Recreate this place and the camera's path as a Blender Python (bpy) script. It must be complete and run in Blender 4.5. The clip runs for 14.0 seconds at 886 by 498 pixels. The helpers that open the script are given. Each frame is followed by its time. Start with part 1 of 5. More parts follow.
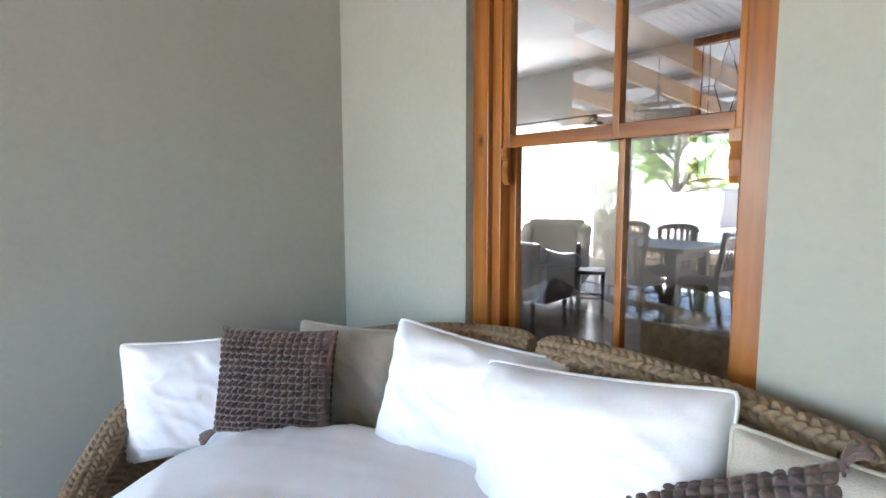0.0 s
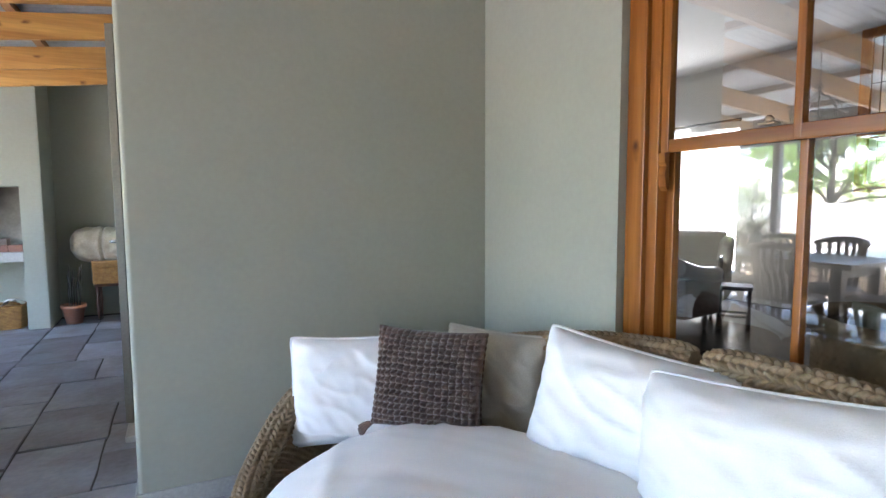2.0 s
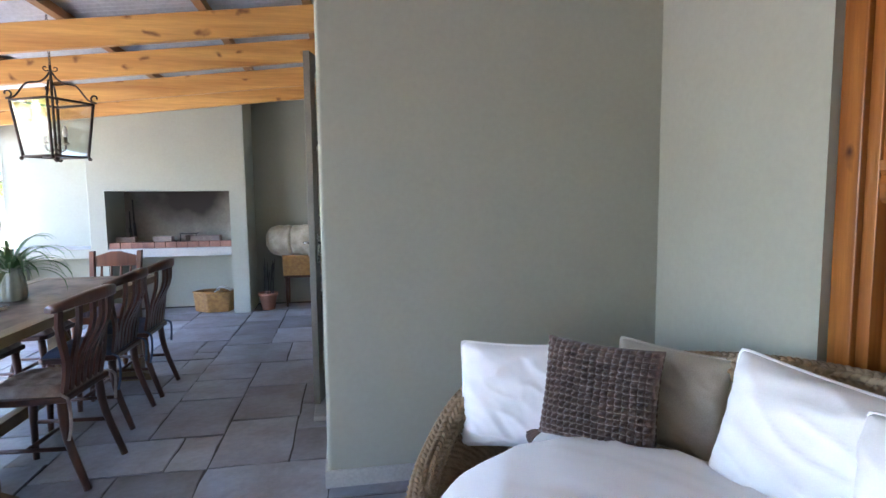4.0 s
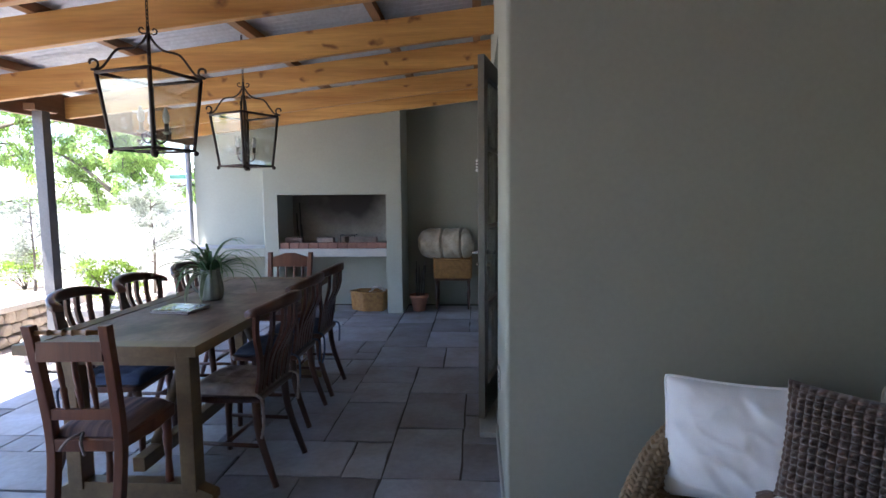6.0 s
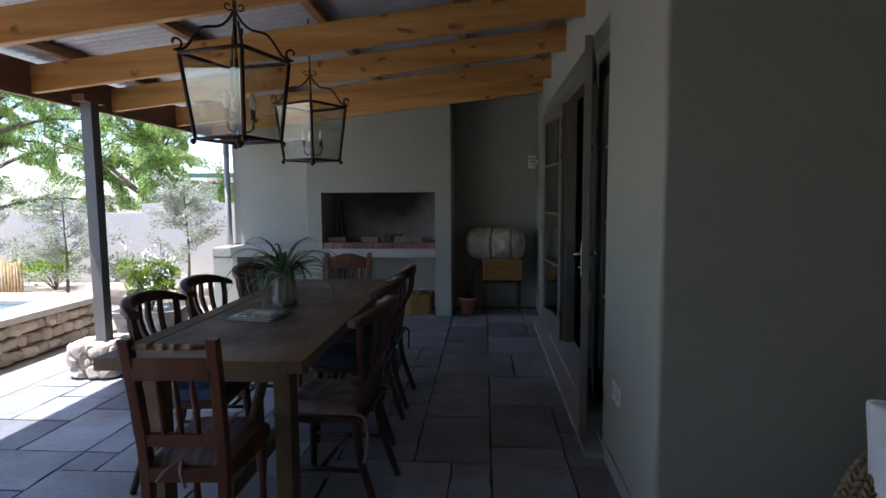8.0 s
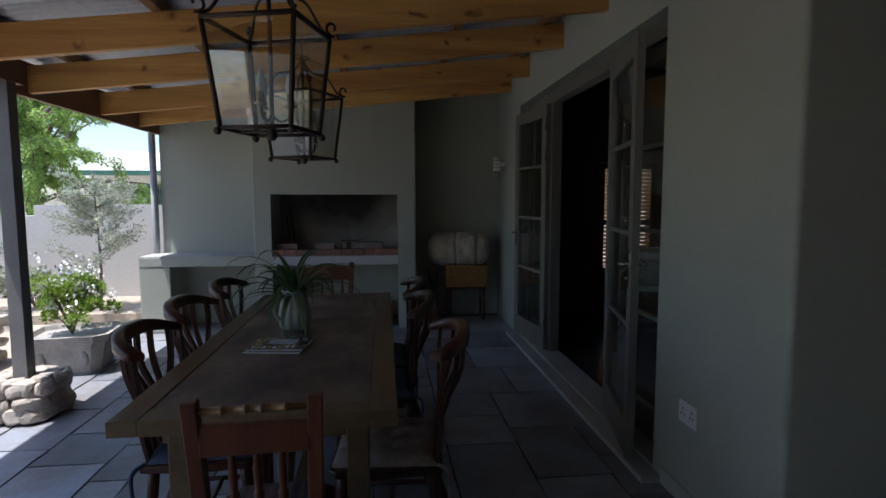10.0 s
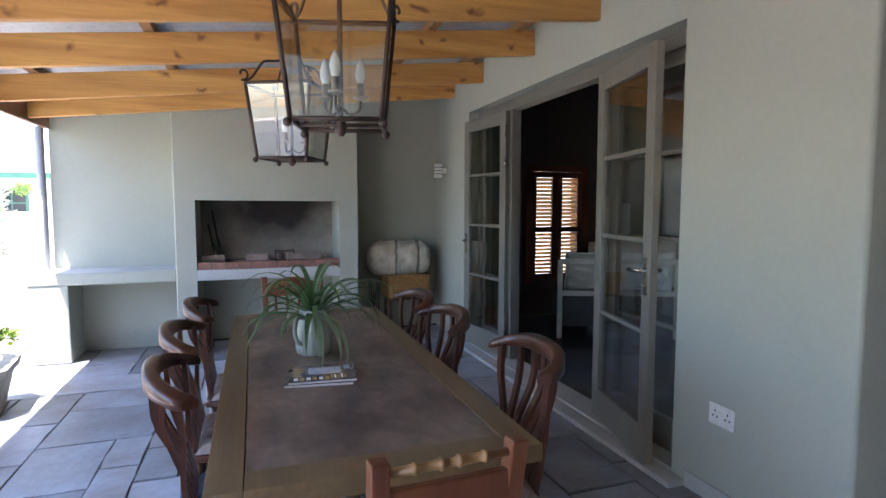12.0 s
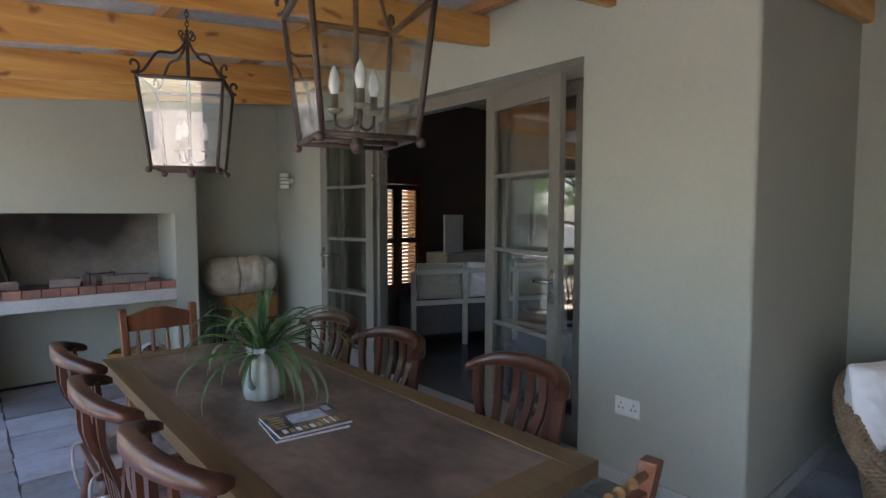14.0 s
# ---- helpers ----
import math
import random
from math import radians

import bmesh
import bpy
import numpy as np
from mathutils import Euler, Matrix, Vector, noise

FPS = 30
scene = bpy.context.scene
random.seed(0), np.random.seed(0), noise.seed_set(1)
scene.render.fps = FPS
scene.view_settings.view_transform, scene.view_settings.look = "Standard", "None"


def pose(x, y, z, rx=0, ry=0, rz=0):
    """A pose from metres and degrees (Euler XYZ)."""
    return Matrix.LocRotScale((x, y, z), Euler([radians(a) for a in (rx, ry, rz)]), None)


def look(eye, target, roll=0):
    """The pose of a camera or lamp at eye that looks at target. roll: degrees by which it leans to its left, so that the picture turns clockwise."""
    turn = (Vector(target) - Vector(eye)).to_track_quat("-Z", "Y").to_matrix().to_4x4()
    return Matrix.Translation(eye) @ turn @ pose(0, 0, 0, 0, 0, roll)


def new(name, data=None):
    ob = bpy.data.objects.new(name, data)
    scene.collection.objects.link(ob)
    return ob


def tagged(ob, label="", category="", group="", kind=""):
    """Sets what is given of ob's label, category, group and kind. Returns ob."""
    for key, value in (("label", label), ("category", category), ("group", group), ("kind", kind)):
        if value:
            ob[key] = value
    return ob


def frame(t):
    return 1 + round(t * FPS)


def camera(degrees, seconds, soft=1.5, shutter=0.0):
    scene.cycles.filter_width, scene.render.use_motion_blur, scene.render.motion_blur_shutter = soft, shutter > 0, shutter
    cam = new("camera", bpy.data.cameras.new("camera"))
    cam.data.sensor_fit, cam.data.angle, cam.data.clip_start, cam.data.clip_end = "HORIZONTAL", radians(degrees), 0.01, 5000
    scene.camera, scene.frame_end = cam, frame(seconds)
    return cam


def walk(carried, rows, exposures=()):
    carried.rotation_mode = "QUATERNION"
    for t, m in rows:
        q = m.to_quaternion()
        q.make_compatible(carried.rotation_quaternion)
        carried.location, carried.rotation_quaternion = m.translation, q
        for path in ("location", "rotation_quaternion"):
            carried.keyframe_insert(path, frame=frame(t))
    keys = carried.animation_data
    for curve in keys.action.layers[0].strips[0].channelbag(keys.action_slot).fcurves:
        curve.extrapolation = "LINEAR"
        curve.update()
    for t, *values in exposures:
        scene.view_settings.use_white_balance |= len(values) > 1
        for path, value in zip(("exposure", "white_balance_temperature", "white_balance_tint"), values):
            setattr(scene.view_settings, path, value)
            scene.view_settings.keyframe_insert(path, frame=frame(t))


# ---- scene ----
cam = camera(77.7, 14.0)
PATH = [
    (0, (0.092, 0.101, 1.3), (1.309, 1.674, 1.084), -0.1),
    (0.5, (0.086, 0.106, 1.303), (1.247, 1.719, 1.087), -0.2),
    (1, (0.058, 0.121, 1.303), (1.149, 1.784, 1.092), -0.2),
    (1.5, (0.012, 0.123, 1.295), (0.996, 1.854, 1.102), -0.3),
    (2, (-0.034, 0.138, 1.282), (0.832, 1.937, 1.11), -0.3),
    (2.5, (-0.075, 0.14, 1.289), (0.652, 1.997, 1.123), -0.4),
    (3, (-0.092, 0.13, 1.31), (0.493, 2.032, 1.137), -0.6),
    (3.5, (-0.114, 0.129, 1.335), (0.352, 2.062, 1.151), -0.7),
    (4, (-0.118, 0.13, 1.345), (0.229, 2.092, 1.16), -0.6),
    (5.2, (-0.22, 0.23, 1.385), (-0.19, 2.215, 1.198), -0.5),
    (6.3, (-0.411, 0.355, 1.403), (-0.566, 2.349, 1.22), -0.5),
    (6.5, (-0.452, 0.371, 1.4), (-0.618, 2.355, 1.217), -0.5),
    (7, (-0.56, 0.422, 1.388), (-0.743, 2.404, 1.205), -0.5),
    (8.2, (-0.948, 0.63, 1.388), (-1.08, 2.613, 1.203), -0.4),
    (9.5, (-1.417, 0.886, 1.398), (-1.315, 2.878, 1.21), -0.1),
    (10, (-1.6, 0.963, 1.41), (-1.388, 2.947, 1.228), -0.1),
    (10.5, (-1.772, 1.044, 1.412), (-1.48, 3.01, 1.242), 0.0),
    (11, (-1.934, 1.145, 1.4), (-1.546, 3.101, 1.236), 0.0),
    (11.5, (-2.103, 1.25, 1.396), (-1.624, 3.19, 1.241), 0.0),
    (12, (-2.281, 1.319, 1.405), (-1.63, 3.204, 1.251), 0.1),
    (12.5, (-2.45, 1.392, 1.416), (-1.571, 3.174, 1.272), 0.2),
    (13, (-2.585, 1.485, 1.421), (-1.53, 3.176, 1.276), 0.3),
    (13.5, (-2.717, 1.61, 1.431), (-1.514, 3.203, 1.292), 0.3),
    (14, (-2.871, 1.743, 1.454), (-1.555, 3.244, 1.329), 0.1),
]
EXPOSURES = [(0, 4.3, 5950, 14), (1.5, 4.1, 5950, 14), (2.5, 4.0, 5950, 14), (3.5, 4.1, 5900, 17), (4, 3.95, 5850, 18), (6.5, 2.4, 5800, 19), (7, 2.05, 5800, 19), (9.5, 0.6, 5900, 13), (10, 0.65, 5850, 14), (10.5, 1.05, 5800, 16), (11, 1.9, 5800, 18), (11.5, 2.6, 5800, 18), (12.5, 3.1, 5950, 17), (13, 3.0, 6050, 16), (14, 2.65, 6200, 17)]
walk(cam, [(t, look(eye, target, roll)) for t, eye, target, roll in PATH], EXPOSURES)

# world, sun, window light
SUN = Vector((-0.27, -0.16, 1.0)).normalized()
world = bpy.data.worlds.new("sky")
scene.world = world
world.use_nodes = True
wn = world.node_tree
sky = wn.nodes.new("ShaderNodeTexSky")
sky.sky_type, sky.sun_disc = "NISHITA", False
sky.sun_elevation, sky.sun_rotation = math.asin(SUN.z), math.atan2(SUN.x, SUN.y)
wn.links.new(sky.outputs[0], wn.nodes["Background"].inputs[0])
wn.nodes["Background"].inputs[1].default_value = 0.15
sun = new("sun", bpy.data.lights.new("sun", "SUN"))
sun.data.energy, sun.data.angle, sun.data.color = 5.0, radians(0.5), (1.0, 0.95, 0.87)
sun.matrix_world = look(SUN * 30, (0, 0, 0))


def window_light(at, to, sx, sy, power, color):
    ob = new("window_light", bpy.data.lights.new("window_light", "AREA"))
    ob.data.shape, ob.data.size, ob.data.size_y = "RECTANGLE", sx, sy
    ob.data.energy, ob.data.color = power, color
    ob.matrix_world = look(at, to)


window_light((6.35, 6.07, 1.3), (4, 6.07, 1.2), 2.3, 1.8, 26, (0.95, 0.97, 1.0))


# ---- materials ----
def mat(name, c1, c2=None, scale=6.0, rough=0.6, bump=0.0, fine=60.0, stretch=(1, 1, 1), metal=0.0, rand=0.0, spec=0.5, rough2=None, sheen=0.0, grain=0.5):
    """Two-scale noise material: c1/c2 blend by large noise, fine noise gives grain and relief."""
    m = bpy.data.materials.new(name)
    m.use_nodes = True
    nt = m.node_tree
    N, L = nt.nodes, nt.links
    b = N["Principled BSDF"]
    tc, mp = N.new("ShaderNodeTexCoord"), N.new("ShaderNodeMapping")
    mp.inputs["Scale"].default_value = stretch
    L.new(tc.outputs["Object"], mp.inputs["Vector"])
    n1, n2 = N.new("ShaderNodeTexNoise"), N.new("ShaderNodeTexNoise")
    n1.inputs["Scale"].default_value, n1.inputs["Detail"].default_value = scale, 6
    n2.inputs["Scale"].default_value, n2.inputs["Detail"].default_value = fine, 4
    vec = mp.outputs[0]
    if rand:
        oi, add = N.new("ShaderNodeObjectInfo"), N.new("ShaderNodeVectorMath")
        add.operation = "MULTIPLY_ADD"
        comb = N.new("ShaderNodeCombineXYZ")
        for i in range(3):
            L.new(oi.outputs["Random"], comb.inputs[i])
        L.new(comb.outputs[0], add.inputs[0])
        add.inputs[1].default_value = (37, 53, 71)
        L.new(vec, add.inputs[2])
        vec = add.outputs[0]
    L.new(vec, n1.inputs["Vector"])
    L.new(vec, n2.inputs["Vector"])
    ramp = N.new("ShaderNodeValToRGB")
    ramp.color_ramp.elements[0].position, ramp.color_ramp.elements[1].position = 0.3, 0.7
    ramp.color_ramp.elements[0].color = (*c1, 1)
    ramp.color_ramp.elements[1].color = (*(c2 or [v * 0.85 for v in c1]), 1)
    L.new(n1.outputs[0], ramp.inputs[0])
    mix = N.new("ShaderNodeMix")
    mix.data_type, mix.blend_type = "RGBA", "MULTIPLY"
    mix.inputs[0].default_value = grain
    r2 = N.new("ShaderNodeValToRGB")
    r2.color_ramp.elements[0].position, r2.color_ramp.elements[1].position = 0.25, 0.7
    r2.color_ramp.elements[0].color = (0.6, 0.6, 0.6, 1)
    L.new(n2.outputs[0], r2.inputs[0])
    L.new(ramp.outputs[0], mix.inputs[6])
    L.new(r2.outputs[0], mix.inputs[7])
    col = mix.outputs[2]
    if rand:
        hsv, mr = N.new("ShaderNodeHueSaturation"), N.new("ShaderNodeMapRange")
        mr.inputs[3].default_value, mr.inputs[4].default_value = 1 - rand, 1 + rand
        L.new(oi.outputs["Random"], mr.inputs[0])
        L.new(mr.outputs[0], hsv.inputs["Value"])
        L.new(col, hsv.inputs["Color"])
        col = hsv.outputs[0]
    L.new(col, b.inputs["Base Color"])
    b.inputs["Roughness"].default_value, b.inputs["Metallic"].default_value = rough, metal
    b.inputs["Specular IOR Level"].default_value = spec
    b.inputs["Sheen Weight"].default_value = sheen
    if rough2 is not None:
        rr = N.new("ShaderNodeMapRange")
        rr.inputs[3].default_value, rr.inputs[4].default_value = rough, rough2
        L.new(n1.outputs[0], rr.inputs[0])
        L.new(rr.outputs[0], b.inputs["Roughness"])
    if bump:
        bp = N.new("ShaderNodeBump")
        bp.inputs["Strength"].default_value, bp.inputs["Distance"].default_value = min(1.0, bump), 0.004
        ad = N.new("ShaderNodeMath")
        ad.operation = "ADD"
        L.new(n1.outputs[0], ad.inputs[0])
        L.new(n2.outputs[0], ad.inputs[1])
        L.new(ad.outputs[0], bp.inputs["Height"])
        L.new(bp.outputs[0], b.inputs["Normal"])
    return m


def wood(name, c1, c2, axis=0, rough=0.5, knots=None, grain=14.0, rand=0.0, flat=None, kscale=3.3):
    """Grain along one axis, with optional dark knots."""
    st = [1.0, 1.0, 1.0]
    st[axis] = 0.06
    m = mat(name, c1, c2, grain, rough, 0.25, grain * 6, st, rand=rand)
    if knots:
        N, L = m.node_tree.nodes, m.node_tree.links
        b = N["Principled BSDF"]
        old = b.inputs["Base Color"].links[0].from_socket
        tc, mp, vo = N.new("ShaderNodeTexCoord"), N.new("ShaderNodeMapping"), N.new("ShaderNodeTexVoronoi")
        ks = [1.0, 1.0, 1.0]
        ks[axis] = 0.6
        if flat is not None:
            ks[flat] = 0.0
        mp.inputs["Scale"].default_value = ks
        vo.inputs["Scale"].default_value = kscale
        L.new(tc.outputs["Object"], mp.inputs[0])
        oi, shift = N.new("ShaderNodeObjectInfo"), N.new("ShaderNodeVectorMath")
        shift.operation = "MULTIPLY_ADD"
        L.new(oi.outputs["Random"], shift.inputs[0])
        shift.inputs[1].default_value = (41, 0, 23)
        wob, wmix = N.new("ShaderNodeTexNoise"), N.new("ShaderNodeVectorMath")
        wob.inputs["Scale"].default_value = 9.0
        wmix.operation = "MULTIPLY_ADD"
        wmix.inputs[1].default_value = (0.11, 0.11, 0.11)
        L.new(tc.outputs["Object"], wob.inputs["Vector"])
        L.new(wob.outputs["Color"], wmix.inputs[0])
        L.new(mp.outputs[0], wmix.inputs[2])
        L.new(wmix.outputs[0], shift.inputs[2])
        sep, cmb = N.new("ShaderNodeSeparateXYZ"), N.new("ShaderNodeCombineXYZ")
        L.new(shift.outputs[0], sep.inputs[0])
        vo.voronoi_dimensions = "2D"
        L.new(sep.outputs[1 if flat == 0 else 0], cmb.inputs[0])
        L.new(sep.outputs[2], cmb.inputs[1])
        L.new(cmb.outputs[0], vo.inputs["Vector"])
        rp = N.new("ShaderNodeValToRGB")
        rp.color_ramp.elements[0].position, rp.color_ramp.elements[1].position = 0.015, 0.095
        rp.color_ramp.elements[0].color, rp.color_ramp.elements[1].color = (1, 1, 1, 1), (0, 0, 0, 1)
        L.new(vo.outputs["Distance"], rp.inputs[0])
        mx = N.new("ShaderNodeMix")
        mx.data_type = "RGBA"
        mx.inputs[7].default_value = (*knots, 1)
        L.new(rp.outputs[0], mx.inputs[0])
        L.new(old, mx.inputs[6])
        L.new(mx.outputs[2], b.inputs["Base Color"])
    return m


def glass_mat(name, tint=(0.97, 0.98, 0.97), rough=0.0, base=0.06):
    """Thin pane: clear with a real Fresnel gloss."""
    m = bpy.data.materials.new(name)
    m.use_nodes = True
    N, L = m.node_tree.nodes, m.node_tree.links
    N.remove(N["Principled BSDF"])
    tr, gl, mx, fr = N.new("ShaderNodeBsdfTransparent"), N.new("ShaderNodeBsdfGlossy"), N.new("ShaderNodeMixShader"), N.new("ShaderNodeLayerWeight")
    tr.inputs[0].default_value = (*tint, 1)
    gl.inputs["Roughness"].default_value = rough
    fr.inputs[0].default_value = 0.5
    pw, ml = N.new("ShaderNodeMath"), N.new("ShaderNodeMath")
    pw.operation, ml.operation = "POWER", "MULTIPLY_ADD"
    pw.inputs[1].default_value, ml.inputs[1].default_value, ml.inputs[2].default_value = 4.0, 0.9, base
    L.new(fr.outputs["Facing"], pw.inputs[0])
    L.new(pw.outputs[0], ml.inputs[0])
    L.new(ml.outputs[0], mx.inputs[0])
    L.new(tr.outputs[0], mx.inputs[1])
    L.new(gl.outputs[0], mx.inputs[2])
    L.new(mx.outputs[0], N["Material Output"].inputs[0])
    return m


def leaf_mat(name, c1, c2):
    m = mat(name, c1, c2, 3.0, 0.5, 0, 40)
    b = m.node_tree.nodes["Principled BSDF"]
    N, L = m.node_tree.nodes, m.node_tree.links
    tl, mx = N.new("ShaderNodeBsdfTranslucent"), N.new("ShaderNodeMixShader")
    mx.inputs[0].default_value = 0.5
    geo, hsv, mr = N.new("ShaderNodeNewGeometry"), N.new("ShaderNodeHueSaturation"), N.new("ShaderNodeMapRange")
    mr.inputs[3].default_value, mr.inputs[4].default_value = 0.6, 1.5
    L.new(geo.outputs["Random Per Island"], mr.inputs[0])
    L.new(mr.outputs[0], hsv.inputs["Value"])
    L.new(b.inputs["Base Color"].links[0].from_socket, hsv.inputs["Color"])
    L.new(hsv.outputs[0], b.inputs["Base Color"])
    L.new(hsv.outputs[0], tl.inputs[0])
    L.new(b.outputs[0], mx.inputs[1])
    L.new(tl.outputs[0], mx.inputs[2])
    L.new(mx.outputs[0], N["Material Output"].inputs[0])
    return m


PLASTER = mat("sage_plaster", (0.40, 0.408, 0.338), (0.36, 0.368, 0.304), 1.3, 0.75, 0.08, 38, spec=0.3, grain=0.13)
PLASTER_IN = mat("dark_room_brown", (0.13, 0.105, 0.09), (0.11, 0.09, 0.075), 1.3, 0.8, 0.1, 90)
PLASTER_LIGHT = mat("pale_room_paint", (0.46, 0.44, 0.41), (0.42, 0.40, 0.37), 1.3, 0.8, 0.1, 90)
GARDEN_WALL = mat("garden_wall_plaster", (0.60, 0.58, 0.55), (0.53, 0.51, 0.48), 1.0, 0.85, 0.4, 50)
CONCRETE = mat("smooth_screed", (0.50, 0.50, 0.47), (0.42, 0.42, 0.40), 3, 0.65, 0.3, 70)
SLATE = mat("slate_paver", (0.31, 0.335, 0.385), (0.225, 0.21, 0.20), 3.2, 0.34, 1.0, 26, rand=0.32, rough2=0.55)
JOINT = mat("dark_joint", (0.075, 0.07, 0.065), (0.05, 0.05, 0.05), 8, 0.9, 0.4)
SOIL = mat("garden_soil", (0.50, 0.43, 0.34), (0.38, 0.31, 0.24), 2.5, 0.95, 1.0, 25)
PINE = wood("pine_beam", (0.78, 0.44, 0.13), (0.50, 0.225, 0.055), 0, 0.45, (0.21, 0.085, 0.028), 13, rand=0.12, flat=1, kscale=3.6)
PURLIN = wood("pine_purlin", (0.36, 0.19, 0.08), (0.28, 0.14, 0.06), 1, 0.6, None, 9)
FASCIA = wood("fascia_wood", (0.30, 0.15, 0.07), (0.22, 0.11, 0.05), 1, 0.6, None, 9)
STEEL = mat("corrugated_steel", (0.62, 0.63, 0.66), (0.50, 0.52, 0.55), 2, 0.45, 0.1, 30, metal=0.35)
GREYPAINT = mat("grey_green_paint", (0.20, 0.19, 0.155), (0.175, 0.165, 0.135), 4, 0.45, 0.12, 80)
POSTPAINT = mat("grey_post_paint", (0.19, 0.185, 0.18), (0.15, 0.147, 0.143), 4, 0.5, 0.12, 80)
PIPEPAINT = mat("pale_grey_pipe_paint", (0.40, 0.40, 0.40), (0.33, 0.33, 0.33), 4, 0.45, 0.1, 80)
TEAK = wood("orange_varnished_wood", (0.43, 0.165, 0.030), (0.17, 0.048, 0.010), 2, 0.26, (0.07, 0.022, 0.008), 13, flat=0, kscale=4.0)
TEAKH = wood("orange_varnished_rail", (0.43, 0.165, 0.030), (0.17, 0.048, 0.010), 1, 0.26, None, 13)
MAHOG = wood("mahogany_chair_wood", (0.095, 0.034, 0.018), (0.048, 0.019, 0.011), 2, 0.28, None, 12, rand=0.15)
CHERRY = wood("reddish_chair_wood", (0.19, 0.068, 0.028), (0.10, 0.034, 0.017), 2, 0.35, None, 12, rand=0.1)
BAMBOO = mat("turned_pale_rail", (0.36, 0.22, 0.09), (0.22, 0.115, 0.045), 12, 0.35)
TABLEW = wood("table_oak", (0.20, 0.135, 0.06), (0.13, 0.085, 0.042), 1, 0.42, None, 11)
TABLETOP = mat("worn_table_panel", (0.27, 0.20, 0.145), (0.085, 0.06, 0.046), 5.5, 0.40, 0.35, 34, (1, 0.6, 1), rough2=0.62, grain=0.85)
IRON = mat("rusty_iron", (0.085, 0.055, 0.042), (0.05, 0.035, 0.03), 25, 0.6, 0.4, 120, metal=0.4)
BLACK = mat("black_metal", (0.02, 0.02, 0.02), (0.03, 0.028, 0.026), 20, 0.5)
GLASS = glass_mat("pane_glass", base=0.15)
LGLASS = glass_mat("lantern_glass", base=0.10)
BULB = mat("opal_bulb", (0.85, 0.85, 0.82), (0.82, 0.82, 0.8), 5, 0.15)
BRASS = mat("dull_brass", (0.42, 0.36, 0.26), (0.3, 0.25, 0.18), 20, 0.35, metal=0.8)
CHROME = mat("satin_chrome", (0.62, 0.62, 0.60), (0.55, 0.55, 0.54), 20, 0.22, metal=1.0)
WHITEP = mat("white_plastic", (0.78, 0.77, 0.73), (0.75, 0.74, 0.70), 5, 0.35)
WHITEPAINT = mat("chalky_white_paint", (0.72, 0.69, 0.62), (0.62, 0.58, 0.50), 6, 0.6, 0.2)
LINEN = mat("white_cotton", (0.88, 0.875, 0.875), (0.84, 0.835, 0.84), 5, 0.85, 0.15, 260, sheen=0.2, grain=0.12)
BEIGE = mat("beige_cotton", (0.55, 0.51, 0.42), (0.48, 0.44, 0.36), 5, 0.9, 0.3, 260)
KNIT = mat("brown_chunky_wool", (0.175, 0.115, 0.092), (0.09, 0.058, 0.046), 18, 0.95, 0.6, 220, sheen=0.3)
WICKER = mat("seagrass_wicker", (0.36, 0.26, 0.155), (0.23, 0.16, 0.09), 20, 0.75, 0.5, 170)
BASKET = mat("honey_wicker", (0.46, 0.25, 0.075), (0.28, 0.14, 0.045), 24, 0.55, 0.5, 140)
DENIM = mat("blue_seat_pad", (0.075, 0.105, 0.17), (0.05, 0.07, 0.12), 12, 0.9, 0.4, 200)
STRIPE = mat("striped_seat_pad", (0.32, 0.22, 0.19), (0.075, 0.065, 0.085), 16, 0.9, 0.4, 200, (2.4, 0.1, 0.1))
PADCREAM = mat("floral_seat_pad", (0.50, 0.44, 0.38), (0.22, 0.16, 0.15), 14, 0.9, 0.3, 150)
CERAMIC = mat("celadon_glaze", (0.43, 0.46, 0.39), (0.33, 0.36, 0.29), 8, 0.18, 0.15, 30)
SPIDER = leaf_mat("strappy_leaf", (0.08, 0.17, 0.06), (0.14, 0.23, 0.10))
SPIDERPALE = leaf_mat("pale_leaf_stripe", (0.36, 0.42, 0.28), (0.28, 0.36, 0.20))
LEAFPRINT = mat("leaf_print_cotton", (0.58, 0.57, 0.48), (0.10, 0.17, 0.06), 13, 0.85, 0.2, 200, (1, 1, 0.35))
TREELEAF = leaf_mat("feathery_leaf", (0.36, 0.50, 0.13), (0.24, 0.38, 0.09))
OLIVE = leaf_mat("olive_leaf", (0.38, 0.41, 0.31), (0.46, 0.49, 0.39))
SHRUB = leaf_mat("shrub_leaf", (0.30, 0.42, 0.07), (0.2, 0.32, 0.06))
BARK = mat("grey_bark", (0.20, 0.16, 0.12), (0.11, 0.09, 0.07), 12, 0.9, 0.8)
STONE = mat("field_stone", (0.56, 0.49, 0.41), (0.38, 0.33, 0.28), 6, 0.85, 0.8, 30, rand=0.25)
MORTAR = mat("stone_mortar", (0.30, 0.27, 0.24), (0.24, 0.22, 0.2), 10, 0.9, 0.5)
CAST = mat("cast_concrete_planter", (0.46, 0.43, 0.39), (0.32, 0.30, 0.27), 7, 0.85, 0.7, 40)
COPING = mat("pale_coping", (0.62, 0.58, 0.52), (0.54, 0.50, 0.45), 5, 0.7, 0.3)
BRICK = mat("red_hearth_brick", (0.33, 0.165, 0.12), (0.21, 0.105, 0.08), 9, 0.85, 0.7, 60, rand=0.25)
BRICK_OLD = mat("ashy_brick", (0.36, 0.29, 0.25), (0.26, 0.19, 0.16), 9, 0.9, 0.7, 60, rand=0.2)
